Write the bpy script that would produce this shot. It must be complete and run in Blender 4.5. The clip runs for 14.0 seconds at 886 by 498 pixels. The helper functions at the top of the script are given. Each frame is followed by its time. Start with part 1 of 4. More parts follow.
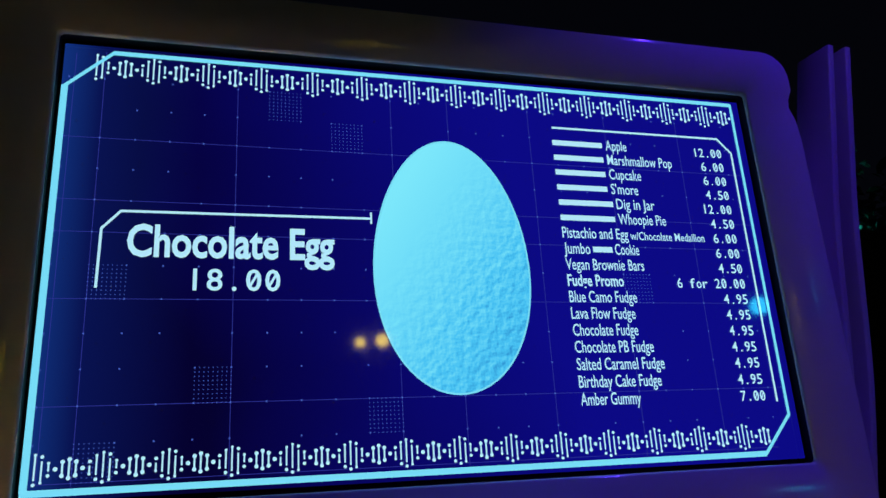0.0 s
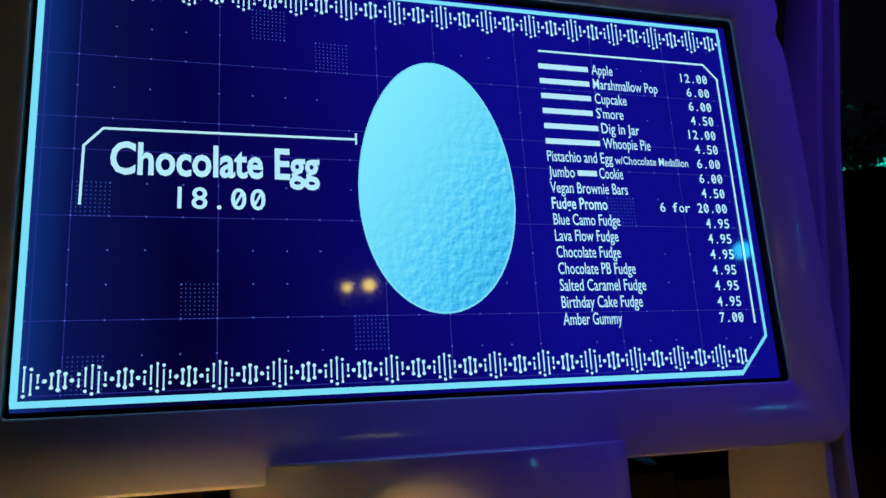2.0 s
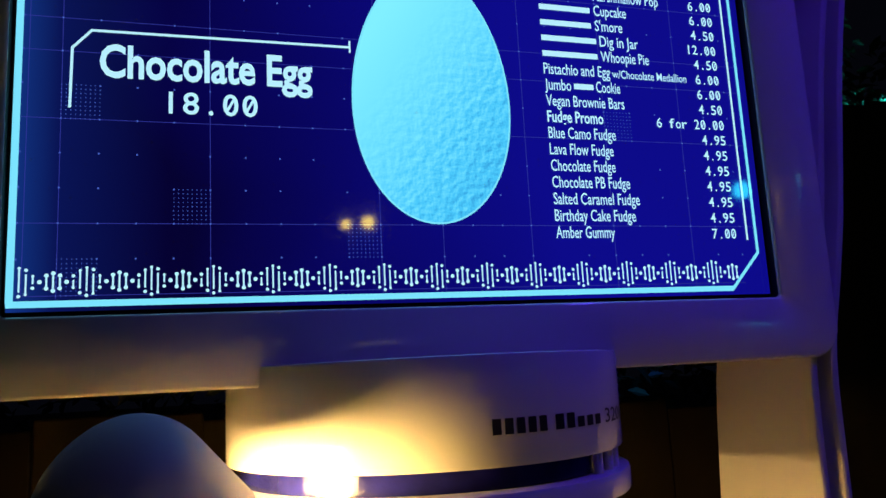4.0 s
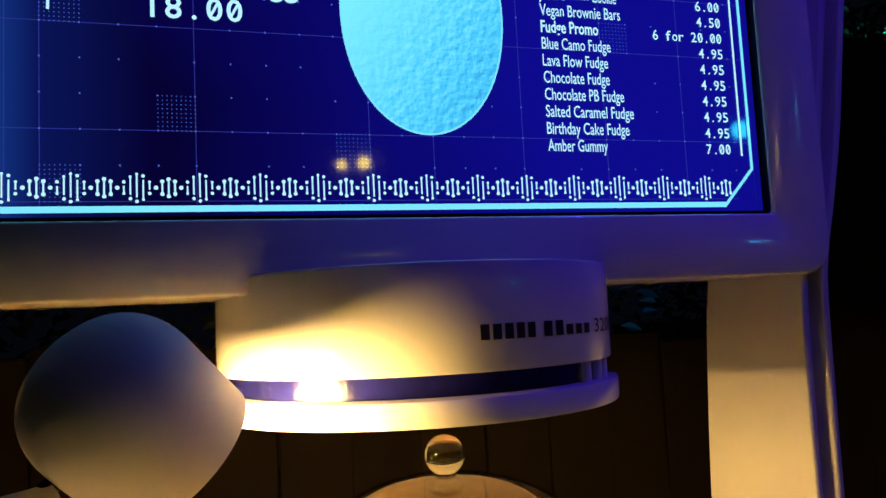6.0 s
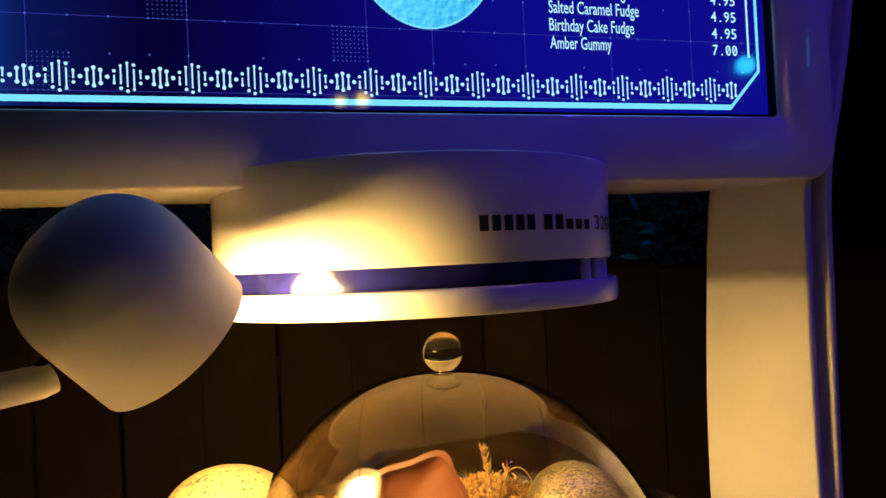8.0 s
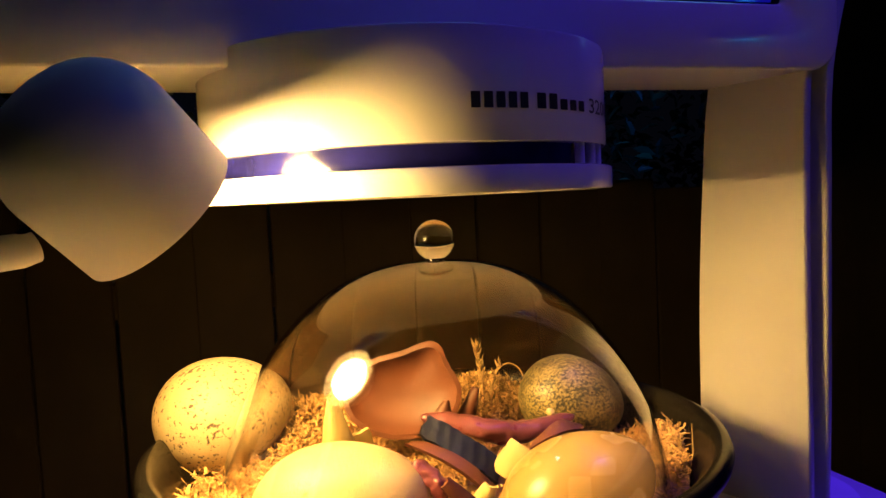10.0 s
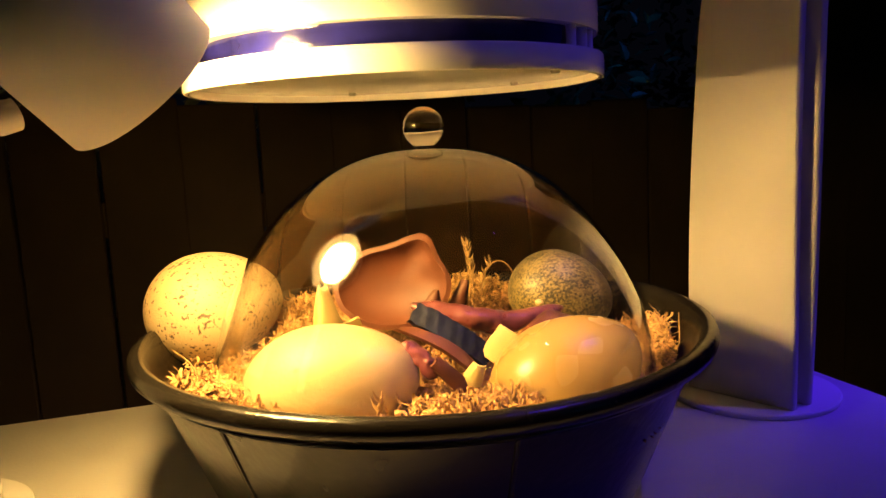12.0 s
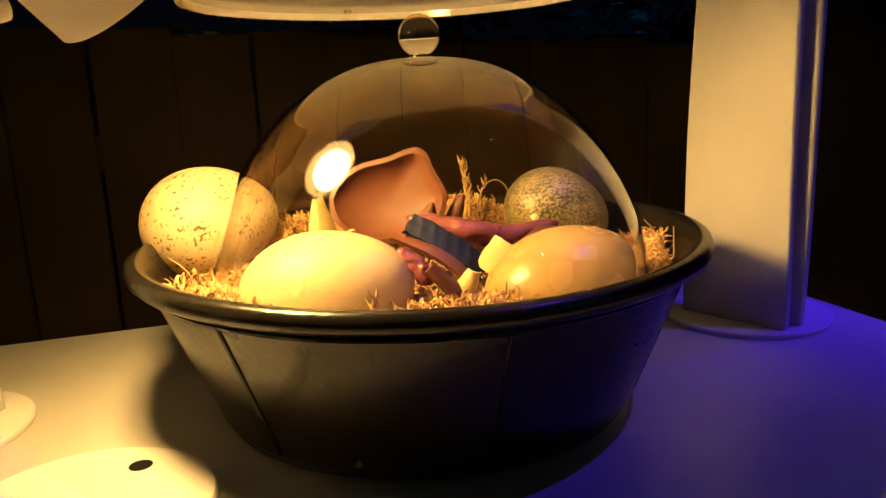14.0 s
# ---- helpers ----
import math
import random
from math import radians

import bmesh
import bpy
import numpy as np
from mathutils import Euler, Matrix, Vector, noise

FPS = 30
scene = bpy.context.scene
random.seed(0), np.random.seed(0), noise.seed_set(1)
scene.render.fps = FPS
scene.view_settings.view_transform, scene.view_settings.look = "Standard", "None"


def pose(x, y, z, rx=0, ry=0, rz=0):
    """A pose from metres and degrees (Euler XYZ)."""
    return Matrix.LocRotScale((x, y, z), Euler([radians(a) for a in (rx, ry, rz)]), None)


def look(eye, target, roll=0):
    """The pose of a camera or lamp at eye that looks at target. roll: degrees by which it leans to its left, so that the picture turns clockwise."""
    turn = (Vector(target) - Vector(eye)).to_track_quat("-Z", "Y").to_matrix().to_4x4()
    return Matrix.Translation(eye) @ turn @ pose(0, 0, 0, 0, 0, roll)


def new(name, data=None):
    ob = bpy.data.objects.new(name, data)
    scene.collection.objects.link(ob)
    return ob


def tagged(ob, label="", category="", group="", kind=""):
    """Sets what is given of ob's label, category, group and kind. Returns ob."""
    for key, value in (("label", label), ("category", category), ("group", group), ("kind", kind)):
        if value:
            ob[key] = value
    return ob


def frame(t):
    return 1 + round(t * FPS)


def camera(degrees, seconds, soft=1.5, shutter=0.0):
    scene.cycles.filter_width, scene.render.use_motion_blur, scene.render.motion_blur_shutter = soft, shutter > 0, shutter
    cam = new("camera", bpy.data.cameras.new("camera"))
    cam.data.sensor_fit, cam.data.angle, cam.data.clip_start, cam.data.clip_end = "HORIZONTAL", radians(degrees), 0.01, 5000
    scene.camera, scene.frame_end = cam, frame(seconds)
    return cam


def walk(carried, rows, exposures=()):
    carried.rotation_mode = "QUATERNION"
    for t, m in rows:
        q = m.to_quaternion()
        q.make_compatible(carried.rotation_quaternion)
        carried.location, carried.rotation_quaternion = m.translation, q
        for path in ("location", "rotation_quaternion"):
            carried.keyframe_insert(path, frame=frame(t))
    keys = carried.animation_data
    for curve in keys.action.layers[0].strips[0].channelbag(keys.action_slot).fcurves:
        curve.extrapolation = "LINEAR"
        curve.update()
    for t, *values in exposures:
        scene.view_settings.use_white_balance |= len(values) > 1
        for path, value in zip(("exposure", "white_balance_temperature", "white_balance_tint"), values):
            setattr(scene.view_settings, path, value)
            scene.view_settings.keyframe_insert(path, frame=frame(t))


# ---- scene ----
import functools

cam = camera(60.2, 14.0)
PATH = [
    (0, (-0.006, -0.003, 1.424), (0.529, 1.829, 2.024), -3.5),
    (0.5, (-0.004, -0.002, 1.416), (0.536, 1.838, 1.985), -3.6),
    (1, (-0.003, -0.001, 1.41), (0.549, 1.846, 1.942), -3.8),
    (1.5, (-0.002, -0.002, 1.404), (0.555, 1.854, 1.901), -3.8),
    (2, (-0.005, 0.0, 1.398), (0.565, 1.858, 1.867), -3.6),
    (2.5, (0.0, -0.001, 1.388), (0.565, 1.866, 1.83), -3.5),
    (3, (0.0, 0.0, 1.381), (0.568, 1.874, 1.785), -3.3),
    (5.5, (0.005, 0.01, 1.35), (0.584, 1.914, 1.557), -2.8),
    (6, (0.008, 0.012, 1.341), (0.585, 1.919, 1.518), -2.9),
    (6.5, (0.01, 0.015, 1.332), (0.587, 1.925, 1.476), -2.7),
    (7, (0.01, 0.019, 1.321), (0.587, 1.931, 1.429), -2.8),
    (7.5, (0.01, 0.02, 1.313), (0.585, 1.934, 1.381), -2.7),
    (8, (0.01, 0.023, 1.302), (0.584, 1.939, 1.332), -2.7),
    (10.3, (0.015, 0.031, 1.252), (0.59, 1.94, 1.096), -2.7),
    (10.5, (0.015, 0.03, 1.248), (0.591, 1.938, 1.076), -2.7),
    (11, (0.015, 0.031, 1.237), (0.591, 1.935, 1.031), -2.7),
    (11.5, (0.015, 0.03, 1.224), (0.592, 1.929, 0.979), -2.8),
    (12, (0.015, 0.029, 1.214), (0.595, 1.921, 0.926), -2.8),
    (12.5, (0.015, 0.028, 1.206), (0.595, 1.913, 0.879), -2.7),
    (13, (0.014, 0.027, 1.199), (0.594, 1.908, 0.841), -2.7),
    (13.5, (0.014, 0.026, 1.19), (0.591, 1.901, 0.805), -2.6),
    (14, (0.014, 0.023, 1.18), (0.586, 1.894, 0.768), -2.6),
]
walk(cam, [(t, look(eye, target, roll)) for t, eye, target, roll in PATH], [(0, -0.05), (3, 0.03), (6.5, 0.15), (8, 0.1), (10.5, 0.0), (14, 0.0)])

# ---- world and light ----
world = bpy.data.worlds.new("night")
scene.world = world
world.use_nodes = True
world.node_tree.nodes["Background"].inputs[0].default_value = (0.25, 0.3, 0.6, 1)
world.node_tree.nodes["Background"].inputs[1].default_value = 0.004


def lamp(name, kind, place, target, colour, watts, **more):
    data = bpy.data.lights.new(name, kind)
    data.color, data.energy = colour, watts
    for key, value in more.items():
        if key == "radius":
            data.shadow_soft_size = value
        elif key == "angle":
            data.spot_size = radians(value)
        elif key == "blend":
            data.spot_blend = value
    ob = new(name, data)
    ob.matrix_world = look(place, target)
    return ob


# violet spotlight high above the stand's side, which washes the screen's frame
lamp("violet_spot", "SPOT", (1.08, 0.085, 2.89), (0.58, 0.645, 1.55), (0.085, 0.022, 1.0), 38.0, radius=0.014, angle=40, blend=1.0)
# small violet lamp beside the table, which washes its end and the stand's foot
lamp("violet_side_lamp", "SPOT", (0.97, 0.68, 1.20), (0.76, 0.71, 0.90), (0.085, 0.022, 1.0), 5.0, radius=0.012, angle=74, blend=1.0)
# cyan and blue garden uplights in the hedge
lamp("cyan_uplight", "SPOT", (2.06, 1.665, 2.02), (2.08, 1.90, 2.20), (0.02, 0.62, 1.0), 60, radius=0.02, angle=50, blend=0.8)
lamp("blue_uplight", "SPOT", (1.12, 1.74, 1.12), (1.24, 2.12, 1.36), (0.02, 0.18, 1.0), 4, radius=0.02, angle=50, blend=0.8)


# ---- materials ----
def srgb(r, g, b):
    return tuple(((c / 255) / 12.92 if c < 10 else ((c / 255 + 0.055) / 1.055) ** 2.4) for c in (r, g, b)) + (1,)


def material(name, colour, rough=0.5, metal=0.0, second=None, scale=20.0, amount=0.5, bump=0.0, bump_scale=200.0, coat=0.0, island=0.0, spec=0.5):
    """A principled surface with a second tone in patches, fine grain and relief."""
    m = bpy.data.materials.new(name)
    m.use_nodes = True
    nt = m.node_tree
    b = nt.nodes["Principled BSDF"]
    b.inputs["Roughness"].default_value = rough
    b.inputs["Metallic"].default_value = metal
    b.inputs["Coat Weight"].default_value = coat
    b.inputs["Specular IOR Level"].default_value = spec
    co = nt.nodes.new("ShaderNodeTexCoord")
    n1 = nt.nodes.new("ShaderNodeTexNoise")
    n1.inputs["Scale"].default_value = scale
    n1.inputs["Detail"].default_value = 6
    nt.links.new(co.outputs["Object"], n1.inputs["Vector"])
    ramp = nt.nodes.new("ShaderNodeValToRGB")
    ramp.color_ramp.elements[0].position = 0.5 - 0.3 * amount
    ramp.color_ramp.elements[1].position = 0.5 + 0.3 * amount
    ramp.color_ramp.elements[0].color = (*colour[:3], 1)
    ramp.color_ramp.elements[1].color = (*(second or [c * 0.85 for c in colour[:3]])[:3], 1)
    nt.links.new(n1.outputs["Fac"], ramp.inputs["Fac"])
    out = ramp.outputs["Color"]
    if island:
        geo = nt.nodes.new("ShaderNodeNewGeometry")
        hsv = nt.nodes.new("ShaderNodeHueSaturation")
        mr = nt.nodes.new("ShaderNodeMapRange")
        mr.inputs["To Min"].default_value = 1 - island
        mr.inputs["To Max"].default_value = 1 + island
        nt.links.new(geo.outputs["Random Per Island"], mr.inputs["Value"])
        nt.links.new(mr.outputs["Result"], hsv.inputs["Value"])
        nt.links.new(out, hsv.inputs["Color"])
        out = hsv.outputs["Color"]
    nt.links.new(out, b.inputs["Base Color"])
    # roughness wanders a little
    mr2 = nt.nodes.new("ShaderNodeMapRange")
    mr2.inputs["To Min"].default_value = max(rough - 0.06, 0.02)
    mr2.inputs["To Max"].default_value = min(rough + 0.1, 1)
    n3 = nt.nodes.new("ShaderNodeTexNoise")
    n3.inputs["Scale"].default_value = scale * 2.7
    nt.links.new(co.outputs["Object"], n3.inputs["Vector"])
    nt.links.new(n3.outputs["Fac"], mr2.inputs["Value"])
    nt.links.new(mr2.outputs["Result"], b.inputs["Roughness"])
    if bump:
        n2 = nt.nodes.new("ShaderNodeTexNoise")
        n2.inputs["Scale"].default_value = bump_scale
        n2.inputs["Detail"].default_value = 4
        nt.links.new(co.outputs["Object"], n2.inputs["Vector"])
        bp = nt.nodes.new("ShaderNodeBump")
        bp.inputs["Strength"].default_value = bump
        bp.inputs["Distance"].default_value = 0.002
        nt.links.new(n2.outputs["Fac"], bp.inputs["Height"])
        nt.links.new(bp.outputs["Normal"], b.inputs["Normal"])
    return m


def glowing(name, colour, strength=1.0, rough=0.045):
    m = bpy.data.materials.new(name)
    m.use_nodes = True
    b = m.node_tree.nodes["Principled BSDF"]
    b.inputs["Base Color"].default_value = (0.004, 0.004, 0.006, 1)
    b.inputs["Roughness"].default_value = rough
    b.inputs["Emission Color"].default_value = colour
    b.inputs["Emission Strength"].default_value = strength
    return m


def speckled(name, base, dark, scale, low, high, stretch=(1, 1, 1), rough=0.4, patch=None):
    """An eggshell with dark flecks, denser in patches."""
    m = material(name, base, rough, second=patch or [c * 0.8 for c in base[:3]], scale=14, amount=0.9, bump=0.25, bump_scale=350)
    nt = m.node_tree
    b = nt.nodes["Principled BSDF"]
    old = b.inputs["Base Color"].links[0].from_socket
    co = nt.nodes.new("ShaderNodeTexCoord")
    mp = nt.nodes.new("ShaderNodeMapping")
    mp.inputs["Scale"].default_value = stretch
    nt.links.new(co.outputs["Object"], mp.inputs["Vector"])
    n = nt.nodes.new("ShaderNodeTexNoise")
    n.inputs["Scale"].default_value = scale
    n.inputs["Detail"].default_value = 3
    nt.links.new(mp.outputs["Vector"], n.inputs["Vector"])
    n2 = nt.nodes.new("ShaderNodeTexNoise")
    n2.inputs["Scale"].default_value = scale * 0.13
    nt.links.new(mp.outputs["Vector"], n2.inputs["Vector"])
    add = nt.nodes.new("ShaderNodeMath")
    add.operation = "MULTIPLY_ADD"
    add.inputs[1].default_value = 0.35
    nt.links.new(n2.outputs["Fac"], add.inputs[0])
    nt.links.new(n.outputs["Fac"], add.inputs[2])
    mr = nt.nodes.new("ShaderNodeMapRange")
    mr.inputs["From Min"].default_value = low
    mr.inputs["From Max"].default_value = high
    nt.links.new(add.outputs["Value"], mr.inputs["Value"])
    mix = nt.nodes.new("ShaderNodeMix")
    mix.data_type = "RGBA"
    nt.links.new(mr.outputs["Result"], mix.inputs["Factor"])
    nt.links.new(old, mix.inputs["A"])
    mix.inputs["B"].default_value = (*dark[:3], 1)
    nt.links.new(mix.outputs["Result"], b.inputs["Base Color"])
    return m


def glass(name, tint, rough=0.0):
    m = bpy.data.materials.new(name)
    m.use_nodes = True
    b = m.node_tree.nodes["Principled BSDF"]
    b.inputs["Base Color"].default_value = tint
    b.inputs["Roughness"].default_value = rough
    b.inputs["Transmission Weight"].default_value = 1.0
    b.inputs["IOR"].default_value = 1.46
    return m


WHITE = material("white_gloss_plastic", (0.79, 0.78, 0.76), 0.03, second=(0.75, 0.74, 0.72), scale=6, bump=0.02, bump_scale=900, coat=0.05, spec=0.5)
SATIN = material("white_satin_paint", (0.58, 0.57, 0.54), 0.42, second=(0.52, 0.50, 0.47), scale=5, bump=0.08, bump_scale=600)
LAMPWHITE = material("lamp_white_enamel", (0.84, 0.82, 0.79), 0.5, second=(0.80, 0.78, 0.75), scale=9, bump=0.05, bump_scale=900)
TABLE = material("white_laminate", (0.66, 0.64, 0.60), 0.42, second=(0.56, 0.54, 0.50), scale=7, amount=0.9, bump=0.15, bump_scale=260)
BLACKEDGE = material("black_plastic", (0.006, 0.006, 0.007), 0.6, scale=30, spec=0.2)
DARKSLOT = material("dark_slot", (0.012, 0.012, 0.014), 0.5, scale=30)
VIOLETBAND = material("violet_translucent_band", (0.010, 0.010, 0.12), 0.10, second=(0.006, 0.006, 0.06), scale=25, bump=0.3, bump_scale=60)
RUBBER = material("black_rubber", (0.007, 0.006, 0.005), 0.22, second=(0.013, 0.011, 0.008), scale=10, amount=0.8, bump=0.25, bump_scale=120, spec=0.4)
HAY = material("shredded_straw", (0.29, 0.155, 0.055), 0.8, second=(0.44, 0.27, 0.11), scale=40, bump=0.5, bump_scale=400, island=0.45, spec=0.2)
CHOCOLATE = material("milk_chocolate", (0.068, 0.018, 0.0065), 0.58, second=(0.095, 0.027, 0.010), scale=30, bump=0.12, bump_scale=260)
CREAMCHOC = material("cream_chocolate", (0.42, 0.325, 0.13), 0.45, second=(0.49, 0.39, 0.17), scale=25, bump=0.08, bump_scale=300)
MAUVE = material("mauve_candy", (0.105, 0.026, 0.034), 0.28, second=(0.15, 0.046, 0.05), scale=35, bump=0.3, bump_scale=120)
NAVY = material("navy_candy", (0.004, 0.006, 0.022), 0.62, second=(0.007, 0.010, 0.034), scale=60, bump=0.4, bump_scale=150, spec=0.15)
EGGCREAM = speckled("cream_eggshell", (0.40, 0.31, 0.16), (0.16, 0.09, 0.03), 120, 0.83, 0.95, rough=0.38, patch=(0.31, 0.22, 0.10))
EGGTAN = material("tan_swirled_eggshell", (0.37, 0.255, 0.085), 0.25, second=(0.25, 0.150, 0.045), scale=9, amount=1.0, bump=0.06, bump_scale=300)
EGGPALE = speckled("pale_flecked_eggshell", (0.42, 0.33, 0.19), (0.05, 0.035, 0.02), 280, 0.74, 0.83, rough=0.55, patch=(0.33, 0.23, 0.11))
EGGGRANITE = speckled("granite_eggshell", (0.28, 0.215, 0.08), (0.022, 0.020, 0.011), 480, 0.57, 0.79, (1, 1, 0.6), 0.42, (0.13, 0.10, 0.035))
FENCE = material("weathered_dark_wood", (0.020, 0.014, 0.006), 0.85, second=(0.046, 0.031, 0.013), scale=4, amount=1.0, bump=0.6, bump_scale=45, spec=0.08)
LEAF = material("dark_leaf", (0.04, 0.07, 0.03), 0.45, second=(0.07, 0.09, 0.03), scale=5, island=0.5)
EARTH = material("dark_paving", (0.05, 0.047, 0.043), 0.8, second=(0.07, 0.065, 0.06), scale=3, bump=0.5, bump_scale=40)
POLE = material("dark_metal", (0.03, 0.03, 0.03), 0.4, metal=0.8)
INK = material("black_lettering", (0.012, 0.011, 0.010), 0.4, scale=40)
CHROME = material("screw_metal", (0.4, 0.38, 0.34), 0.3, metal=1.0)
GLASS = glass("clear_glass", (1, 0.99, 0.97, 1))
TWIG = material("dry_twig", (0.30, 0.19, 0.07), 0.7, second=(0.20, 0.11, 0.04), scale=60)
UIWHITE = glowing("display_white_cyan", srgb(178, 232, 252))
UIFRAME = glowing("display_cyan", srgb(120, 222, 250))
UIGRID = glowing("display_grid", srgb(44, 50, 146))
UIDOT = glowing("display_dots", srgb(66, 92, 190))
BULB = glowing("warm_bulb", (1.0, 0.590, 0.165, 1), 345.0)
AMBERGLOBE = glowing("amber_globe", (1.0, 0.70, 0.05, 1), 24.0)
CYANGLOBE = glowing("cyan_globe", (0.03, 0.65, 1.0, 1), 22.0)


def display_back():
    """The blue picture behind the menu: bright along its near edge, dark beyond, then an even blue, with soft clouds."""
    m = glowing("display_blue", (0, 0, 0, 1))
    nt = m.node_tree
    b = nt.nodes["Principled BSDF"]
    co = nt.nodes.new("ShaderNodeTexCoord")
    sep = nt.nodes.new("ShaderNodeSeparateXYZ")
    nt.links.new(co.outputs["Object"], sep.inputs[0])
    n = nt.nodes.new("ShaderNodeTexNoise")
    n.inputs["Scale"].default_value = 5.0
    n.inputs["Detail"].default_value = 2
    nt.links.new(co.outputs["Object"], n.inputs["Vector"])

    def sum_of(a, factor, other):
        node = nt.nodes.new("ShaderNodeMath")
        node.operation = "MULTIPLY_ADD"
        node.inputs[1].default_value = factor
        nt.links.new(a, node.inputs[0])
        if isinstance(other, float):
            node.inputs[2].default_value = other
        else:
            nt.links.new(other, node.inputs[2])
        return node.outputs["Value"]
    along = sum_of(sep.outputs["X"], 1.42, 0.222)
    slanted = sum_of(sep.outputs["Z"], 0.35, sum_of(n.outputs["Fac"], 0.16, sum_of(sep.outputs["X"], 1.42, -0.43)))
    ramp = nt.nodes.new("ShaderNodeValToRGB")
    ramp.color_ramp.elements[0].position, ramp.color_ramp.elements[1].position = 0.14, 0.62
    ramp.color_ramp.elements[0].color = srgb(5, 2, 48)
    ramp.color_ramp.elements[1].color = srgb(12, 10, 134)
    nt.links.new(slanted, ramp.inputs["Fac"])
    rim = nt.nodes.new("ShaderNodeValToRGB")
    rim.color_ramp.elements[0].position, rim.color_ramp.elements[1].position = 0.0, 0.17
    rim.color_ramp.elements[0].color = srgb(14, 50, 118)
    rim.color_ramp.elements[1].color = (0, 0, 0, 1)
    e = rim.color_ramp.elements.new(0.05)
    e.color = srgb(4, 18, 66)
    nt.links.new(along, rim.inputs["Fac"])
    mix = nt.nodes.new("ShaderNodeMix")
    mix.data_type, mix.blend_type = "RGBA", "ADD"
    mix.inputs["Factor"].default_value = 1.0
    nt.links.new(ramp.outputs["Color"], mix.inputs["A"])
    nt.links.new(rim.outputs["Color"], mix.inputs["B"])
    nt.links.new(mix.outputs["Result"], b.inputs["Emission Color"])
    return m


def display_egg():
    """The picture of an egg: pale on the upper left, pebbled on the lower right, with fine scan lines."""
    m = glowing("display_egg", (0, 0, 0, 1))
    nt = m.node_tree
    b = nt.nodes["Principled BSDF"]
    co = nt.nodes.new("ShaderNodeTexCoord")
    def relief(shift):
        mp = nt.nodes.new("ShaderNodeMapping")
        mp.inputs["Location"].default_value = shift
        nt.links.new(co.outputs["Object"], mp.inputs["Vector"])
        n = nt.nodes.new("ShaderNodeTexNoise")
        n.inputs["Scale"].default_value = 120
        n.inputs["Detail"].default_value = 2
        nt.links.new(mp.outputs["Vector"], n.inputs["Vector"])
        return n.outputs["Fac"]
    sub = nt.nodes.new("ShaderNodeMath")
    sub.operation = "SUBTRACT"
    nt.links.new(relief((0, 0, 0)), sub.inputs[0])
    nt.links.new(relief((-0.0012, 0, 0.0012)), sub.inputs[1])
    # smooth towards the lit upper left
    sep = nt.nodes.new("ShaderNodeSeparateXYZ")
    nt.links.new(co.outputs["Object"], sep.inputs[0])
    side = nt.nodes.new("ShaderNodeMath")
    side.operation = "MULTIPLY_ADD"
    side.inputs[1].default_value = -0.7
    nt.links.new(sep.outputs["Z"], side.inputs[0])
    nt.links.new(sep.outputs["X"], side.inputs[2])
    wide = nt.nodes.new("ShaderNodeMapRange")
    wide.inputs["From Min"].default_value = -0.06
    wide.inputs["From Max"].default_value = 0.05
    nt.links.new(side.outputs["Value"], wide.inputs["Value"])
    mul = nt.nodes.new("ShaderNodeMath")
    mul.operation = "MULTIPLY"
    nt.links.new(sub.outputs["Value"], mul.inputs[0])
    nt.links.new(wide.outputs["Result"], mul.inputs[1])
    tone = nt.nodes.new("ShaderNodeMath")
    tone.operation = "MULTIPLY_ADD"
    tone.inputs[1].default_value = 1.5
    nt.links.new(mul.outputs["Value"], tone.inputs[0])
    fall = nt.nodes.new("ShaderNodeMapRange")
    fall.inputs["From Min"].default_value = -0.10
    fall.inputs["From Max"].default_value = 0.13
    fall.inputs["To Min"].default_value = 0.98
    fall.inputs["To Max"].default_value = 0.40
    nt.links.new(side.outputs["Value"], fall.inputs["Value"])
    nt.links.new(fall.outputs["Result"], tone.inputs[2])
    ramp = nt.nodes.new("ShaderNodeValToRGB")
    ramp.color_ramp.elements[0].color = srgb(24, 110, 190)
    ramp.color_ramp.elements[1].color = srgb(128, 236, 255)
    e = ramp.color_ramp.elements.new(0.5)
    e.color = srgb(72, 196, 246)
    nt.links.new(tone.outputs["Value"], ramp.inputs["Fac"])
    nt.links.new(ramp.outputs["Color"], b.inputs["Emission Color"])
    return m


UIBACK, UIEGG = display_back(), display_egg()


# ---- building helpers ----
def thing(name, place, label, category, group="", kind=""):
    ob = new(name)
    ob.location = place
    ob.empty_display_size = 0.05
    return tagged(ob, label, category, group, kind)


def place_of(ob):
    p = Vector(ob.location)
    while ob.parent:
        ob = ob.parent
        p = Vector(ob.location) if ob.parent is None else p
    return p


def finish(name, bm, mat, smooth=True, sharp=40):
    bmesh.ops.remove_doubles(bm, verts=bm.verts, dist=1e-6)
    bmesh.ops.recalc_face_normals(bm, faces=bm.faces)
    me = bpy.data.meshes.new(name)
    bm.to_mesh(me)
    bm.free()
    me.materials.append(mat)
    if smooth:
        me.polygons.foreach_set("use_smooth", [True] * len(me.polygons))
        me.set_sharp_from_angle(angle=radians(sharp))
    return me


def part(name, bm, mat, parent, label="", smooth=True, sharp=40):
    """One mesh object, in world metres, under a thing or under one of its parts."""
    ob = new(name, finish(name, bm, mat, smooth, sharp))
    if parent is not None:
        ob.parent = parent
        ob.matrix_parent_inverse = Matrix.Translation(-place_of(parent)) if parent.parent is None and parent.type == "EMPTY" else Matrix.Identity(4)
    if label:
        tagged(ob, label)
    return ob


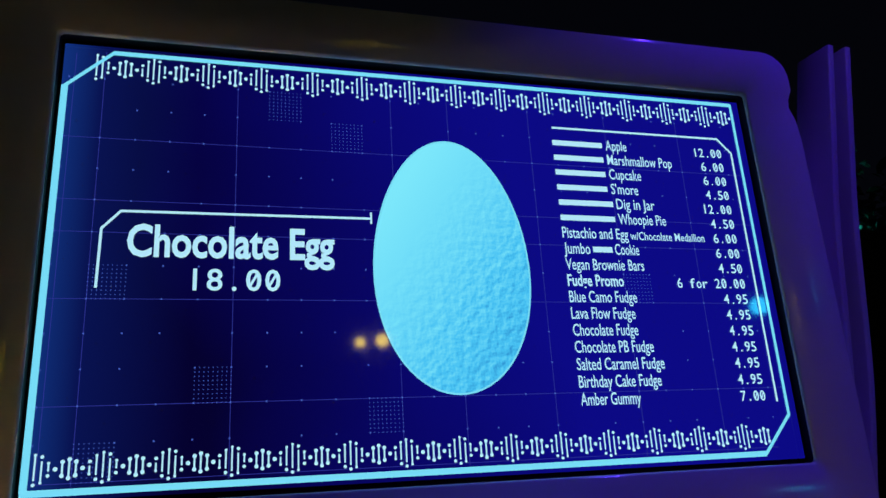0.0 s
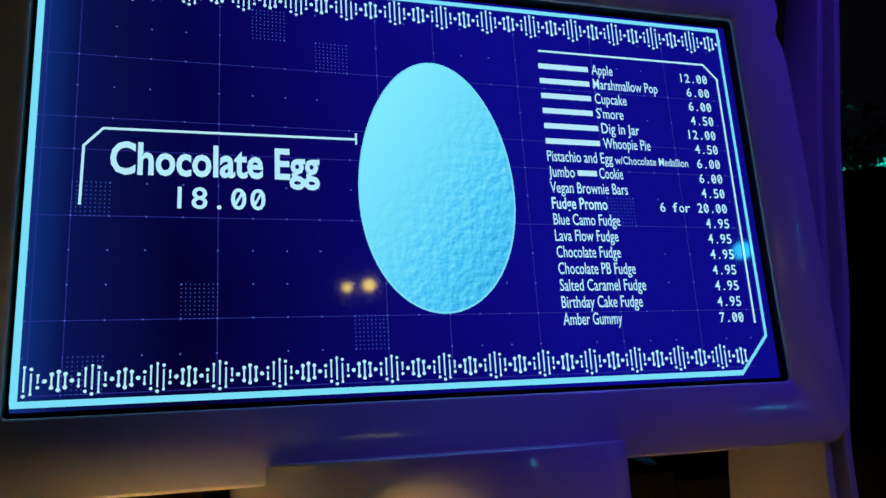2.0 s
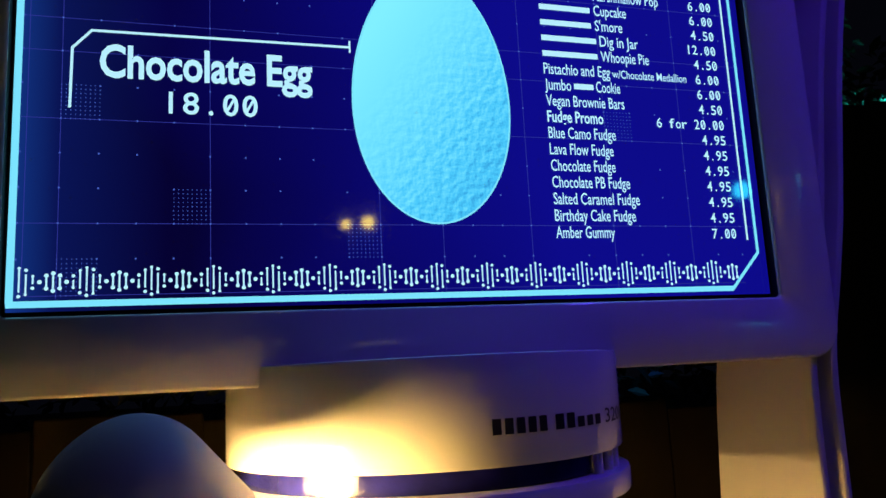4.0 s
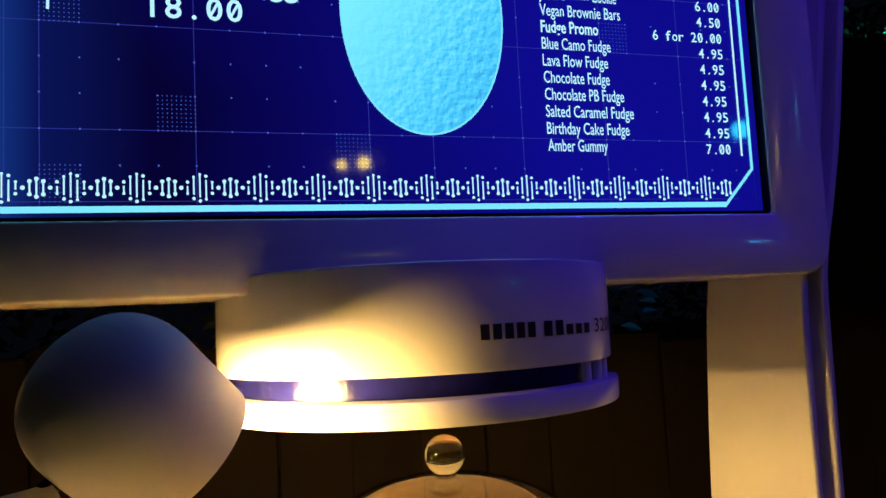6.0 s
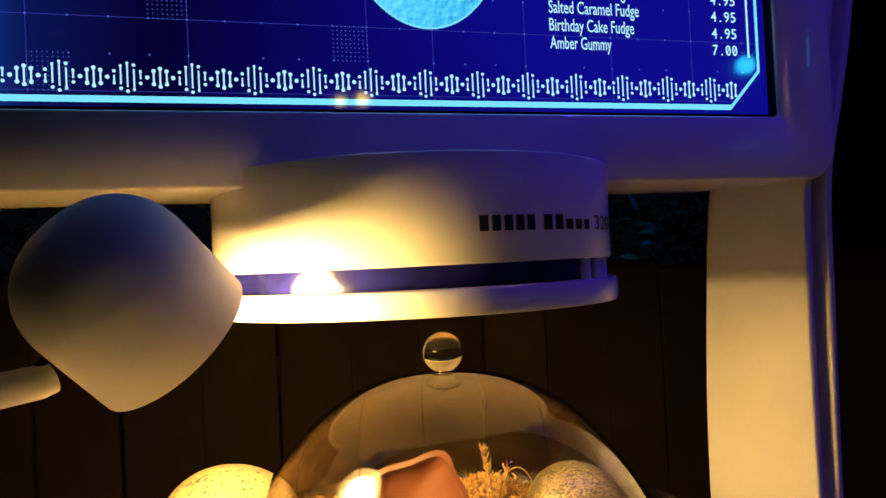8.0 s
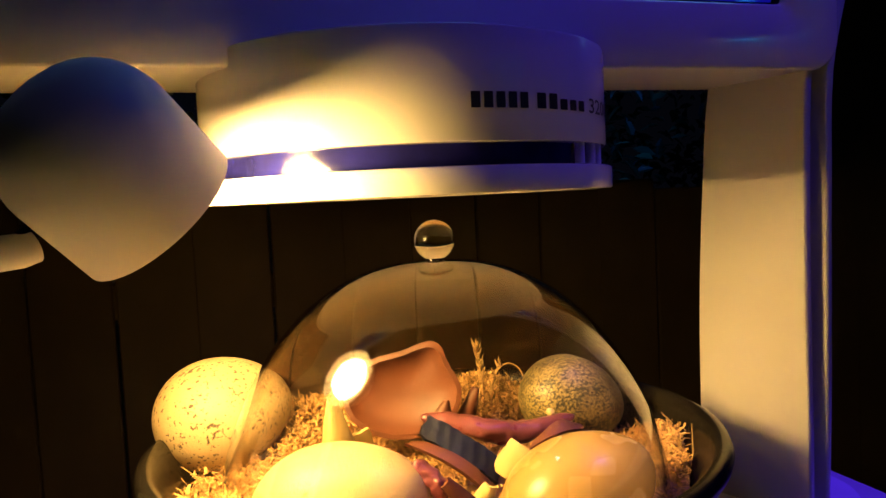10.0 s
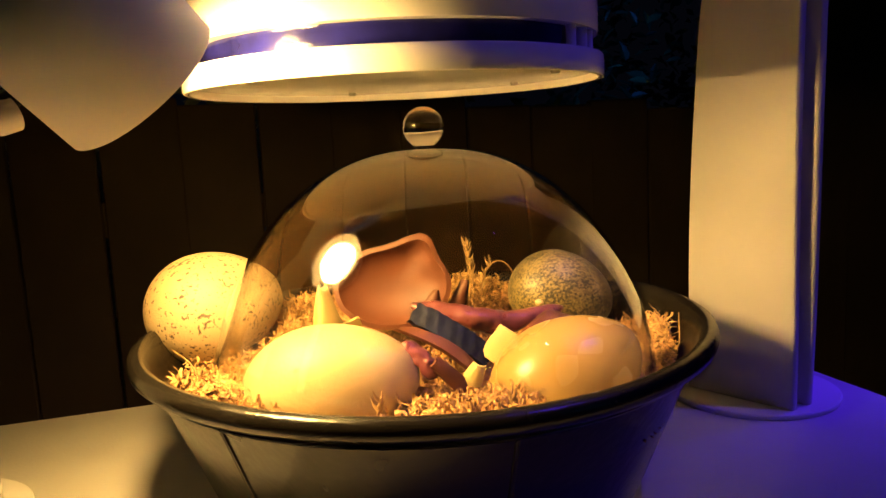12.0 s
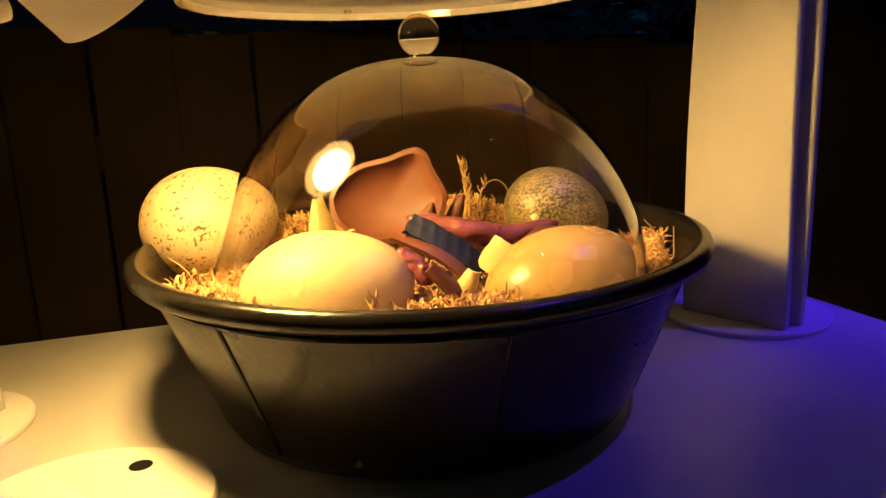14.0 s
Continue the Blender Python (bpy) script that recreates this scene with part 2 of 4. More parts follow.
def box(bm, x0, x1, y0, y1, z0, z1, bevel=0.0, seg=2):
    m = Matrix.LocRotScale(((x0 + x1) / 2, (y0 + y1) / 2, (z0 + z1) / 2), None, (x1 - x0, y1 - y0, z1 - z0))
    got = bmesh.ops.create_cube(bm, size=1, matrix=m)
    if bevel:
        edges = list({e for v in got["verts"] for e in v.link_edges})
        bmesh.ops.bevel(bm, geom=edges, offset=bevel, segments=seg, affect="EDGES", profile=0.5)
    return bm


def lathe(bm, profile, m=None, seg=96, closed=False):
    """Turns (radius, height) pairs round the z axis of m."""
    m = m or Matrix.Identity(4)
    rings = []
    for r, z in profile:
        if r < 1e-6:
            rings.append([bm.verts.new(m @ Vector((0, 0, z)))])
        else:
            rings.append([bm.verts.new(m @ Vector((r * math.cos(2 * math.pi * i / seg), r * math.sin(2 * math.pi * i / seg), z))) for i in range(seg)])
    pairs = list(zip(rings, rings[1:])) + ([(rings[-1], rings[0])] if closed else [])
    for a, b in pairs:
        for i in range(seg):
            j = (i + 1) % seg
            if len(a) == 1 and len(b) == 1:
                continue
            if len(a) == 1:
                bm.faces.new((a[0], b[i], b[j]))
            elif len(b) == 1:
                bm.faces.new((a[i], b[0], a[j]))
            else:
                bm.faces.new((a[i], b[i], b[j], a[j]))
    return bm


def tube(bm, points, radius, seg=8, taper=1.0):
    """A round bar along points."""
    pts = [Vector(p) for p in points]
    rings = []
    for i, p in enumerate(pts):
        d = (pts[min(i + 1, len(pts) - 1)] - pts[max(i - 1, 0)]).normalized()
        u = d.orthogonal().normalized() if i == 0 else (u - d * u.dot(d)).normalized()
        v = d.cross(u)
        r = radius * (1 + (taper - 1) * i / (len(pts) - 1))
        rings.append([bm.verts.new(p + r * (math.cos(2 * math.pi * k / seg) * u + math.sin(2 * math.pi * k / seg) * v)) for k in range(seg)])
    for a, b in zip(rings, rings[1:]):
        for k in range(seg):
            bm.faces.new((a[k], a[(k + 1) % seg], b[(k + 1) % seg], b[k]))
    bm.faces.new(rings[0][::-1])
    bm.faces.new(rings[-1])
    return bm


def prism(bm, outline, to_a, to_b):
    """A slab between two copies of a flat outline."""
    a = [bm.verts.new(to_a(*p)) for p in outline]
    b = [bm.verts.new(to_b(*p)) for p in outline]
    bm.faces.new(a[::-1])
    bm.faces.new(b)
    for i in range(len(a)):
        j = (i + 1) % len(a)
        bm.faces.new((a[i], a[j], b[j], b[i]))
    return bm


# ---- ground, fence and hedge ----
bm = bmesh.new()
bmesh.ops.create_grid(bm, x_segments=8, y_segments=8, size=60)
tagged(part("ground", bm, EARTH, None), "dark paved ground at night", "ground", kind="structure")

# hedge behind the fence: leaves on short twigs
rnd = random.Random(4)


def leaves(count, centre, size, leaf):
    verts, faces = [], []
    for _ in range(count):
        c = Vector([centre[i] + size[i] * rnd.uniform(-1, 1) for i in range(3)])
        c.z += 0.25 * noise.noise(c * 2.2)
        rot = Euler((rnd.uniform(-1.2, 1.2), rnd.uniform(-1.2, 1.2), rnd.uniform(0, 6.28))).to_matrix()
        s = leaf * rnd.uniform(0.6, 1.4)
        k = len(verts)
        for p in ((0, -1, 0), (0.38, -0.2, 0.12), (0.3, 0.4, 0.1), (0, 1, -0.1), (-0.3, 0.4, 0.1), (-0.38, -0.2, 0.12), (0, 0.1, -0.02)):
            verts.append(c + rot @ Vector(p) * s)
        faces += [(k, k + 1, k + 6), (k + 1, k + 2, k + 6), (k + 2, k + 3, k + 6), (k + 3, k + 4, k + 6), (k + 4, k + 5, k + 6), (k + 5, k, k + 6)]
    me = bpy.data.meshes.new("hedge")
    me.from_pydata(verts, [], faces)
    me.materials.append(LEAF)
    return me


hedge = new("hedge", leaves(15000, (0.9, 2.55, 1.35), (2.7, 0.45, 1.35), 0.034))
tagged(hedge, "dense dark garden foliage caught by blue light", "foliage", kind="stuff")
shrub = new("shrub", leaves(4200, (2.12, 1.95, 1.25), (0.34, 0.20, 1.05), 0.026))
tagged(shrub, "leafy shrub with leaves lit cyan", "shrub", kind="stuff")

# ---- the table ----
TZ = 0.90
table = thing("display_table", (0.197, 0.66, 0), "white laminate display table, matt and slightly scuffed", "table")
bm = box(bmesh.new(), -0.42, 0.731, 0.22, 1.026, TZ - 0.035, TZ, 0.003)
part("tabletop", bm, TABLE, table)
for x in (-0.38, 0.69):
    for y in (0.26, 0.985):
        part("leg", box(bmesh.new(), x - 0.025, x + 0.025, y - 0.025, y + 0.025, 0.0, TZ - 0.035, 0.002), SATIN, table)

# ---- the scanner stand that carries the screen ----
stand = thing("scanner_stand", (0.197, 0.72, TZ), "white glossy scanner stand with curved twin-plate sides", "display stand")
HX0, HX1, HZ0, HZ1, HY0, HY1 = -0.221, 0.615, 1.366, 1.889, 0.645, 0.775
OX0, OX1, OZ0, OZ1 = -0.157, 0.549, 1.428, 1.830


def rounded(x0, x1, z0, z1, r, n=8, notch=0.0):
    """A rounded rectangle; notch: a shallow dip high on its right edge."""
    out = []
    for cx, cz, a0 in ((x1 - r, z0 + r, -90), (x1 - r, z1 - r, 0), (x0 + r, z1 - r, 90), (x0 + r, z0 + r, 180)):
        if a0 == 0:
            for f, dip in ((0.79, 0.0), (0.835, 0.3), (0.865, 1.0), (0.885, 0.8), (0.91, 0.0)):
                out.append((x1 - notch * dip, z0 + (z1 - z0) * f))
        for i in range(n + 1):
            a = radians(a0 + 90 * i / n)
            out.append((cx + r * math.cos(a), cz + r * math.sin(a)))
    return out


def ring_between(bm, outer, inner):
    """Faces between two closed loops of vertices with equal counts."""
    n = len(outer)
    for i in range(n):
        j = (i + 1) % n
        bm.faces.new((outer[i], outer[j], inner[j], inner[i]))


def housing():
    bm = bmesh.new()
    n = 8
    def loop(x0, x1, z0, z1, r, y, notch=0.0):
        pts = []
        for x, z in rounded(x0, x1, z0, z1, r, n, notch):
            pts.append(bm.verts.new((x, y, z)))
        return pts
    b = 0.0032
    back = loop(HX0, HX1, HZ0, HZ1, 0.032, HY1, 0.008)
    side = loop(HX0, HX1, HZ0, HZ1, 0.032, HY0 + b, 0.008)
    mid = loop(HX0 + b * 0.3, HX1 - b * 0.3, HZ0 + b * 0.3, HZ1 - b * 0.3, 0.0315, HY0 + b * 0.3, 0.008)
    face = loop(HX0 + b, HX1 - b, HZ0 + b, HZ1 - b, 0.030, HY0, 0.008)
    lip = loop(OX0 - 0.0025, OX1 + 0.0025, OZ0 - 0.0025, OZ1 + 0.0025, 0.006, HY0)
    lip2 = loop(OX0, OX1, OZ0, OZ1, 0.005, HY0 + 0.0025)
    deep = loop(OX0, OX1, OZ0, OZ1, 0.005, HY0 + 0.0045)
    for a, c in ((back, side), (side, mid), (mid, face), (face, lip), (lip, lip2), (lip2, deep)):
        ring_between(bm, a, c)
    bm.faces.new(back)
    return bm


part("housing", housing(), WHITE, stand, sharp=50)
# black inner reveal round the screen
bm = bmesh.new()
outer = [bm.verts.new((x, HY0 + 0.0046, z)) for x, z in rounded(OX0 + 0.0002, OX1 - 0.0002, OZ0 + 0.0002, OZ1 - 0.0002, 0.005)]
inner = [bm.verts.new((x, 0.6615, z)) for x, z in rounded(OX0 + 0.0002, OX1 - 0.0002, OZ0 + 0.0002, OZ1 - 0.0002, 0.005)]
ring_between(bm, outer, inner)
part("inner_bezel", bm, BLACKEDGE, stand, "black inner bezel")


# side plates: (height, front x, front y, back x, back y) of the inner face
PLATE = ((0.906, 0.594, 0.670, 0.546, 0.785), (1.00, 0.588, 0.664, 0.549, 0.790), (1.12, 0.580, 0.657, 0.552, 0.792), (1.25, 0.574, 0.650, 0.552, 0.782),
         (1.365, 0.577, 0.648, 0.553, 0.768), (1.45, 0.604, 0.656, 0.580, 0.768), (1.53, 0.628, 0.664, 0.614, 0.735), (1.69, 0.664, 0.676, 0.654, 0.732), (1.82, 0.697, 0.682, 0.688, 0.732), (1.940, 0.726, 0.686, 0.718, 0.734))


def smooth_rows(rows, n=4):
    out = []
    for k in range(len(rows) - 1):
        p = [np.array(rows[max(0, min(len(rows) - 1, k + d))]) for d in (-1, 0, 1, 2)]
        for i in range(n):
            t = i / n
            out.append(0.5 * (2 * p[1] + (p[2] - p[0]) * t + (2 * p[0] - 5 * p[1] + 4 * p[2] - p[3]) * t * t + (3 * p[1] - p[0] - 3 * p[2] + p[3]) * t ** 3))
    out.append(np.array(rows[-1]))
    return out


def side_plate(offset, thick, forward, flip):
    """One bent plate; flip mirrors it to the other side of the stand."""
    bm = bmesh.new()
    rings = []
    for z, fx, fy, bx, by in smooth_rows(PLATE):
        d = Vector((bx - fx, by - fy, 0)).normalized()
        nrm = Vector((-d.y, d.x, 0))
        nrm = nrm if nrm.x > 0 else -nrm
        f = Vector((fx, fy, z)) + nrm * offset - d * forward
        b = Vector((bx, by, z)) + nrm * offset
        e = 0.0015
        pts = [f + d * e, f + nrm * e, f + nrm * (thick - e), f + nrm * thick + d * e, b + nrm * thick, b]
        if flip:
            pts = [Vector((2 * 0.180 - p.x, p.y, p.z)) for p in pts]
        rings.append([bm.verts.new(p) for p in pts])
    for a, c in zip(rings, rings[1:]):
        for i in range(6):
            j = (i + 1) % 6
            bm.faces.new((a[i], a[j], c[j], c[i]))
    bm.faces.new(rings[0])
    bm.faces.new(rings[-1])
    return bm


for flip in (False, True):
    part("side_plate", side_plate(0.0, 0.011, 0.0, flip), SATIN, stand, sharp=60)
    part("side_plate", side_plate(0.027, 0.0105, 0.004, flip), SATIN, stand, sharp=60)
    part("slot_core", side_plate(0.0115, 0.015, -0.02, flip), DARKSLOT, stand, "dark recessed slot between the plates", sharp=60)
for x, y in ((0.610, 0.7525), (-0.252, 0.760)):
    bm = lathe(bmesh.new(), [(0, 0), (0.0936, 0), (0.0944, 0.0012), (0.0944, 0.0045), (0.0932, 0.0058), (0, 0.0058)], Matrix.Translation((x, y, TZ + 0.0002)))
    part("foot_plate", bm, LAMPWHITE, stand, "round white foot plate")

# scanner drum under the screen
DC = (0.195, 0.740)
drum = part("drum", lathe(bmesh.new(), [(0.0, 1.383), (0.1835, 1.383), (0.1855, 1.3822), (0.1865, 1.380), (0.1865, 1.300), (0.1855, 1.2985), (0.165, 1.2985), (0.0, 1.2985)], Matrix.Translation((*DC, 0)), 160), WHITE, stand, "white glossy scanner drum")
part("light_band", lathe(bmesh.new(), [(0.0, 1.2984), (0.174, 1.2984), (0.174, 1.2812), (0.0, 1.2812)], Matrix.Translation((*DC, 0)), 160), VIOLETBAND, stand, "dark violet translucent band")
ring = part("scan_disc", lathe(bmesh.new(), [(0.0, 1.281), (0.1885, 1.281), (0.1905, 1.2803), (0.1915, 1.2785), (0.1915, 1.2630), (0.1905, 1.2610), (0.1880, 1.2605), (0.1860, 1.2612), (0.1855, 1.2680), (0.0, 1.2690)], Matrix.Translation((*DC, 0)), 160), WHITE, stand, "white disc with a recessed underside")
for a in (20, 95, 200, 275, 325):
    x, y = DC[0] + 0.15 * math.cos(radians(a)), DC[1] + 0.15 * math.sin(radians(a))
    part("screw", lathe(bmesh.new(), [(0, 1.2645), (0.0035, 1.2648), (0.0045, 1.2665), (0.0045, 1.2685), (0, 1.2686)], Matrix.Translation((x, y, 0)), 16), CHROME, ring)
for a in (-52, -44, -37):
    x, y = DC[0] + 0.1795 * math.cos(radians(a)), DC[1] + 0.1795 * math.sin(radians(a))
    bm = lathe(bmesh.new(), [(0, 1.2810), (0.0042, 1.2810), (0.0042, 1.2986), (0, 1.2986)], Matrix.Translation((x, y, 0)), 12)
    part("spacer", bm, WHITE, drum)


def on_drum(deg, z, proud=0.0006):
    a = radians(deg)
    r = 0.1865 + proud
    return Vector((DC[0] + r * math.sin(a), DC[1] - r * math.cos(a), z))


def mark(d0, d1, high):
    """One upright block printed on the drum."""
    bm = bmesh.new()
    rows = [(bm.verts.new(on_drum(d0 + (d1 - d0) * i / 3, 1.3222)), bm.verts.new(on_drum(d0 + (d1 - d0) * i / 3, 1.3222 + 0.0118 * high))) for i in range(4)]
    for p, q in zip(rows, rows[1:]):
        bm.faces.new((p[0], q[0], q[1], p[1]))
    return bm


for start, step, highs in ((0.8, 3.12, (1, 1, 1, 1, 1)), (18.2, 3.88, (1, 1, 0.7, 0.7, 0.7))):
    for k, high in enumerate(highs):
        part("marking", mark(start + step * k, start + step * (k + 0.72), high), INK, drum, "black printed mark")


# ---- lettering ----
def letters(body, bold=0.0):
    """The outline of words in the built-in font, as vertices and faces with the lower left of the capitals at 0, 0 and capitals 1 high."""
    cu = bpy.data.curves.new("letters", "FONT")
    cu.body, cu.offset, cu.resolution_u = body, bold, 3
    ob = new("letters", cu)
    bpy.context.view_layer.update()
    me = bpy.data.meshes.new_from_object(ob.evaluated_get(bpy.context.evaluated_depsgraph_get()))
    pts = np.array([v.co[:2] for v in me.vertices])
    faces = [tuple(p.vertices) for p in me.polygons]
    bpy.data.objects.remove(ob)
    bpy.data.meshes.remove(me)
    bpy.data.curves.remove(cu)
    pts[:, 0] -= pts[:, 0].min()
    pts /= 0.70
    return pts, faces


def sheet(name, pts, faces, to_world, mat, parent, label=""):
    me = bpy.data.meshes.new(name)
    me.from_pydata([to_world(*p) for p in pts], [], faces)
    me.materials.append(mat)
    ob = new(name, me)
    ob.parent = parent
    if parent.type == "EMPTY":
        ob.matrix_parent_inverse = Matrix.Translation(-Vector(parent.location))
    return tagged(ob, label) if label else ob


pts, faces = letters("3200", 0.01)
w = pts[:, 0].max()
sheet("number", pts, faces, lambda u, v: on_drum(39.5 + 17.0 * u / w, 1.3222 + 0.0118 * v), INK, drum, "black number 3200")

# ---- the menu screen ----
U = 0.029
SY = 0.660


def ui(c, r, lift=0.0):
    """Grid column and row of the menu picture to world metres."""
    return Vector((0.197 + (c - 11.9) * U, SY - lift, 1.735 - r * U))


screen = thing("menu_screen", (0.197, SY, 1.428), "lit blue menu screen with a pale egg and a price list", "screen")
bm = bmesh.new()
box(bm, OX0 + 0.0006, OX1 - 0.0006, SY, SY + 0.03, OZ0 + 0.0006, OZ1 - 0.0006)
panel = part("panel", bm, BLACKEDGE, screen, "black display panel", smooth=False)
picture = bmesh.new()
q = [picture.verts.new(ui(c, r, 0.0006)) for c, r in ((-0.2, 10.42), (23.98, 10.42), (23.98, -3.15), (-0.2, -3.15))]
picture.faces.new(q)
part("picture", picture, UIBACK, screen, "deep blue display picture", smooth=False)


def strokes(bm, points, width, lift, closed=False):
    """A flat line of even width along grid points, with mitred corners."""
    P = [Vector(p) for p in points]
    n = len(P)
    left, right = [], []
    for i in range(n):
        a = P[i] - P[i - 1] if (i or closed) else P[1] - P[0]
        b = P[(i + 1) % n] - P[i] if (i < n - 1 or closed) else a
        a, b = a.normalized(), b.normalized()
        na, nb = Vector((-a.y, a.x)), Vector((-b.y, b.x))
        m = (na + nb).normalized()
        s = width / 2 / max(m.dot(na), 0.3)
        left.append(bm.verts.new(ui(*(P[i] + m * s), lift)))
        right.append(bm.verts.new(ui(*(P[i] - m * s), lift)))
    for i in range(n if closed else n - 1):
        j = (i + 1) % n
        bm.faces.new((left[i], left[j], right[j], right[i]))


def dots(bm, c, r, rad, lift, n=8):
    bm.faces.new([bm.verts.new(ui(c + rad * math.cos(2 * math.pi * i / n), r + rad * math.sin(2 * math.pi * i / n), lift)) for i in range(n)])


# grid lines and dots
LINES = [[(-0.05, r), (23.6, r)] for r in (0, 2, 3, 5, 8)] + [[(c, -2.95), (c, 10.1)] for c in (1, 5, 10, 12, 15, 18, 21)] + [[(0.15, -2.85), (0.15, 10.0)], [(0.15, 10.0), (23.0, 10.0)]]
for line in LINES:
    bm = bmesh.new()
    strokes(bm, line, 0.018, 0.0010)
    part("grid_line", bm, UIGRID, screen, smooth=False)
bm = bmesh.new()
for c in range(24):
    for r in range(-2, 10):
        if (c + r) % 5 or r in (0, 8):
            dots(bm, c, r, 0.030, 0.0012, 6)
for c0, r0 in ((6, -2), (8, -1), (4, 7), (9, 8), (1, 4), (1, 9), (18, 4)):
    for i in range(9):
        for j in range(9):
            dots(bm, c0 + i / 8, r0 + j / 8, 0.020, 0.0012, 4)
tagged(part("grid_dots", bm, UIDOT, screen, smooth=False), kind="stuff")
# frame line with two cut corners, thick on the near and lower sides
bm = bmesh.new()
strokes(bm, [(-0.10, -1.68), (1.21, -2.93), (23.62, -2.98), (23.64, 8.94), (22.46, 10.20), (-0.12, 10.20)], 0.11, 0.0014, closed=True)
strokes(bm, [(-0.10, -1.7), (-0.12, 10.2)], 0.19, 0.0016)
strokes(bm, [(-0.2, 10.22), (22.46, 10.20)], 0.18, 0.0016)
strokes(bm, [(1.21, -2.93), (23.62, -2.98)], 0.15, 0.0016)
part("frame_line", bm, UIFRAME, screen, smooth=False)


HELIX = (("!", 0.95), ("i", 0.82), ("!", 0.40), (".", 0.0), ("I", 0.44), ("I", 0.60), ("I", 0.44), (".", 0.0), ("i", 0.40), ("!", 0.76))


def helix_strip(c0, c1, mid, amp):
    """The double-helix ornament: thin bars with a dot at one end, dumb-bells and dots by turns."""
    bm = bmesh.new()
    k = 0
    while c0 + 0.166 * k < c1:
        c = c0 + 0.166 * k
        style, h = HELIX[k % 10]
        h *= amp
        if style == ".":
            dots(bm, c, mid, 0.062, 0.0013)
        elif style == "I":
            strokes(bm, [(c, mid - h), (c, mid + h)], 0.050, 0.0012)
            dots(bm, c, mid - h, 0.060, 0.0013)
            dots(bm, c, mid + h, 0.060, 0.0013)
        else:
            s = 1 if style == "!" else -1
            strokes(bm, [(c, mid - s * h), (c, mid + s * (h - 0.11))], 0.046, 0.0012)
            dots(bm, c, mid - s * h, 0.042, 0.0013)
            dots(bm, c, mid + s * h, 0.050, 0.0013)
        k += 1
    return bm


part("helix_strip", helix_strip(0.75, 23.7, -2.40, 0.44), UIWHITE, screen, smooth=False)
part("helix_strip", helix_strip(0.10, 22.7, 9.62, 0.40), UIWHITE, screen, smooth=False)
# brackets round the title and round the price list
bm = bmesh.new()
strokes(bm, [(1.22, 4.68), (1.25, 2.89), (1.75, 2.33), (9.22, 2.29)], 0.075, 0.0014)
strokes(bm, [(9.22, 2.08), (9.22, 2.47)], 0.06, 0.0016)
part("bracket", bm, UIWHITE, screen, smooth=False)
bm = bmesh.new()
strokes(bm, [(15.9, -1.45), (22.74, -1.47), (23.27, -0.90), (23.27, 8.48)], 0.075, 0.0014)
part("bracket", bm, UIWHITE, screen, smooth=False)
# the egg picture
bm = bmesh.new()
n = 72
def egg_edge(a, grow=0.0):
    v = math.sin(a)
    half = 2.60 * (1 - 0.075 * v) * math.cos(a)
    return 11.88 + half * (1 + grow), 3.72 - (4.30 if v > 0 else 4.22) * v * (1 + grow * 0.6)
c = bm.verts.new(ui(11.88, 3.7, 0.0014))
rim = [bm.verts.new(ui(*egg_edge(2 * math.pi * i / n), 0.0014)) for i in range(n)]
for i in range(n):
    bm.faces.new((c, rim[i], rim[(i + 1) % n]))
me = finish("egg_picture", bm, UIEGG, False)
mid = ui(11.88, 3.7, 0.0014)
me.transform(Matrix.Translation(-mid))
eggpic = new("egg_picture", me)
eggpic.parent = screen
eggpic.location = mid - Vector(screen.location)
tagged(eggpic, "pale cyan egg picture with pebbled shading")
bm = bmesh.new()
strokes(bm, [egg_edge(2 * math.pi * i / n, 0.004) for i in range(n)], 0.06, 0.0018, closed=True)
part("egg_outline", bm, UIFRAME, screen, smooth=False)


def words(name, body, c0, c1, base, cap, bold=0.0, lift=0.0016):
    pts, faces = letters(body, bold)
    wide = pts[:, 0].max()
    sheet(name, pts, faces, lambda u, v: ui(c0 + (c1 - c0) * u / wide, base - cap * v, lift), UIWHITE, screen)


@functools.lru_cache(None)
def glyph(ch, bold):
    return letters(ch, bold)


def figures(name, body, c0, c1, base, cap, bold=0.0):
    """A price whose characters stand in even cells, with crossed noughts, as one mesh."""
    cell = (c1 - c0) / len(body)
    pts, faces = [], []
    for i, ch in enumerate(body):
        if ch == " ":
            continue
        p, f = glyph(ch, bold)
        wide = p[:, 0].max()
        w = cell * (0.24 if ch == "." else 0.20 if ch == "1" else 0.80)
        left = c0 + cell * i + (cell - w) / 2
        k = len(pts)
        pts += [(left + w * u / wide, base - cap * v) for u, v in p]
        faces += [tuple(k + q for q in face) for face in f]
        if ch == "0":
            k = len(pts)
            pts += [(left + w * u, base - cap * v) for u, v in ((0.20, 0.24), (0.36, 0.20), (0.80, 0.76), (0.64, 0.80))]
            faces.append((k, k + 1, k + 2, k + 3))
    sheet(name, pts, faces, lambda c, r: ui(c, r, 0.0016), UIWHITE, screen)


def bar(c0, c1, base, cap):
    bm = bmesh.new()
    strokes(bm, [(c0, base - cap * 0.42), (c1, base - cap * 0.42)], cap * 0.50, 0.0016)
    part("word_bar", bm, UIWHITE, screen, smooth=False)


words("title", "Chocolate Egg", 1.97, 8.03, 3.70, 0.97, 0.026)
figures("price", "18.00", 3.62, 6.43, 4.72, 0.66, 0.012)
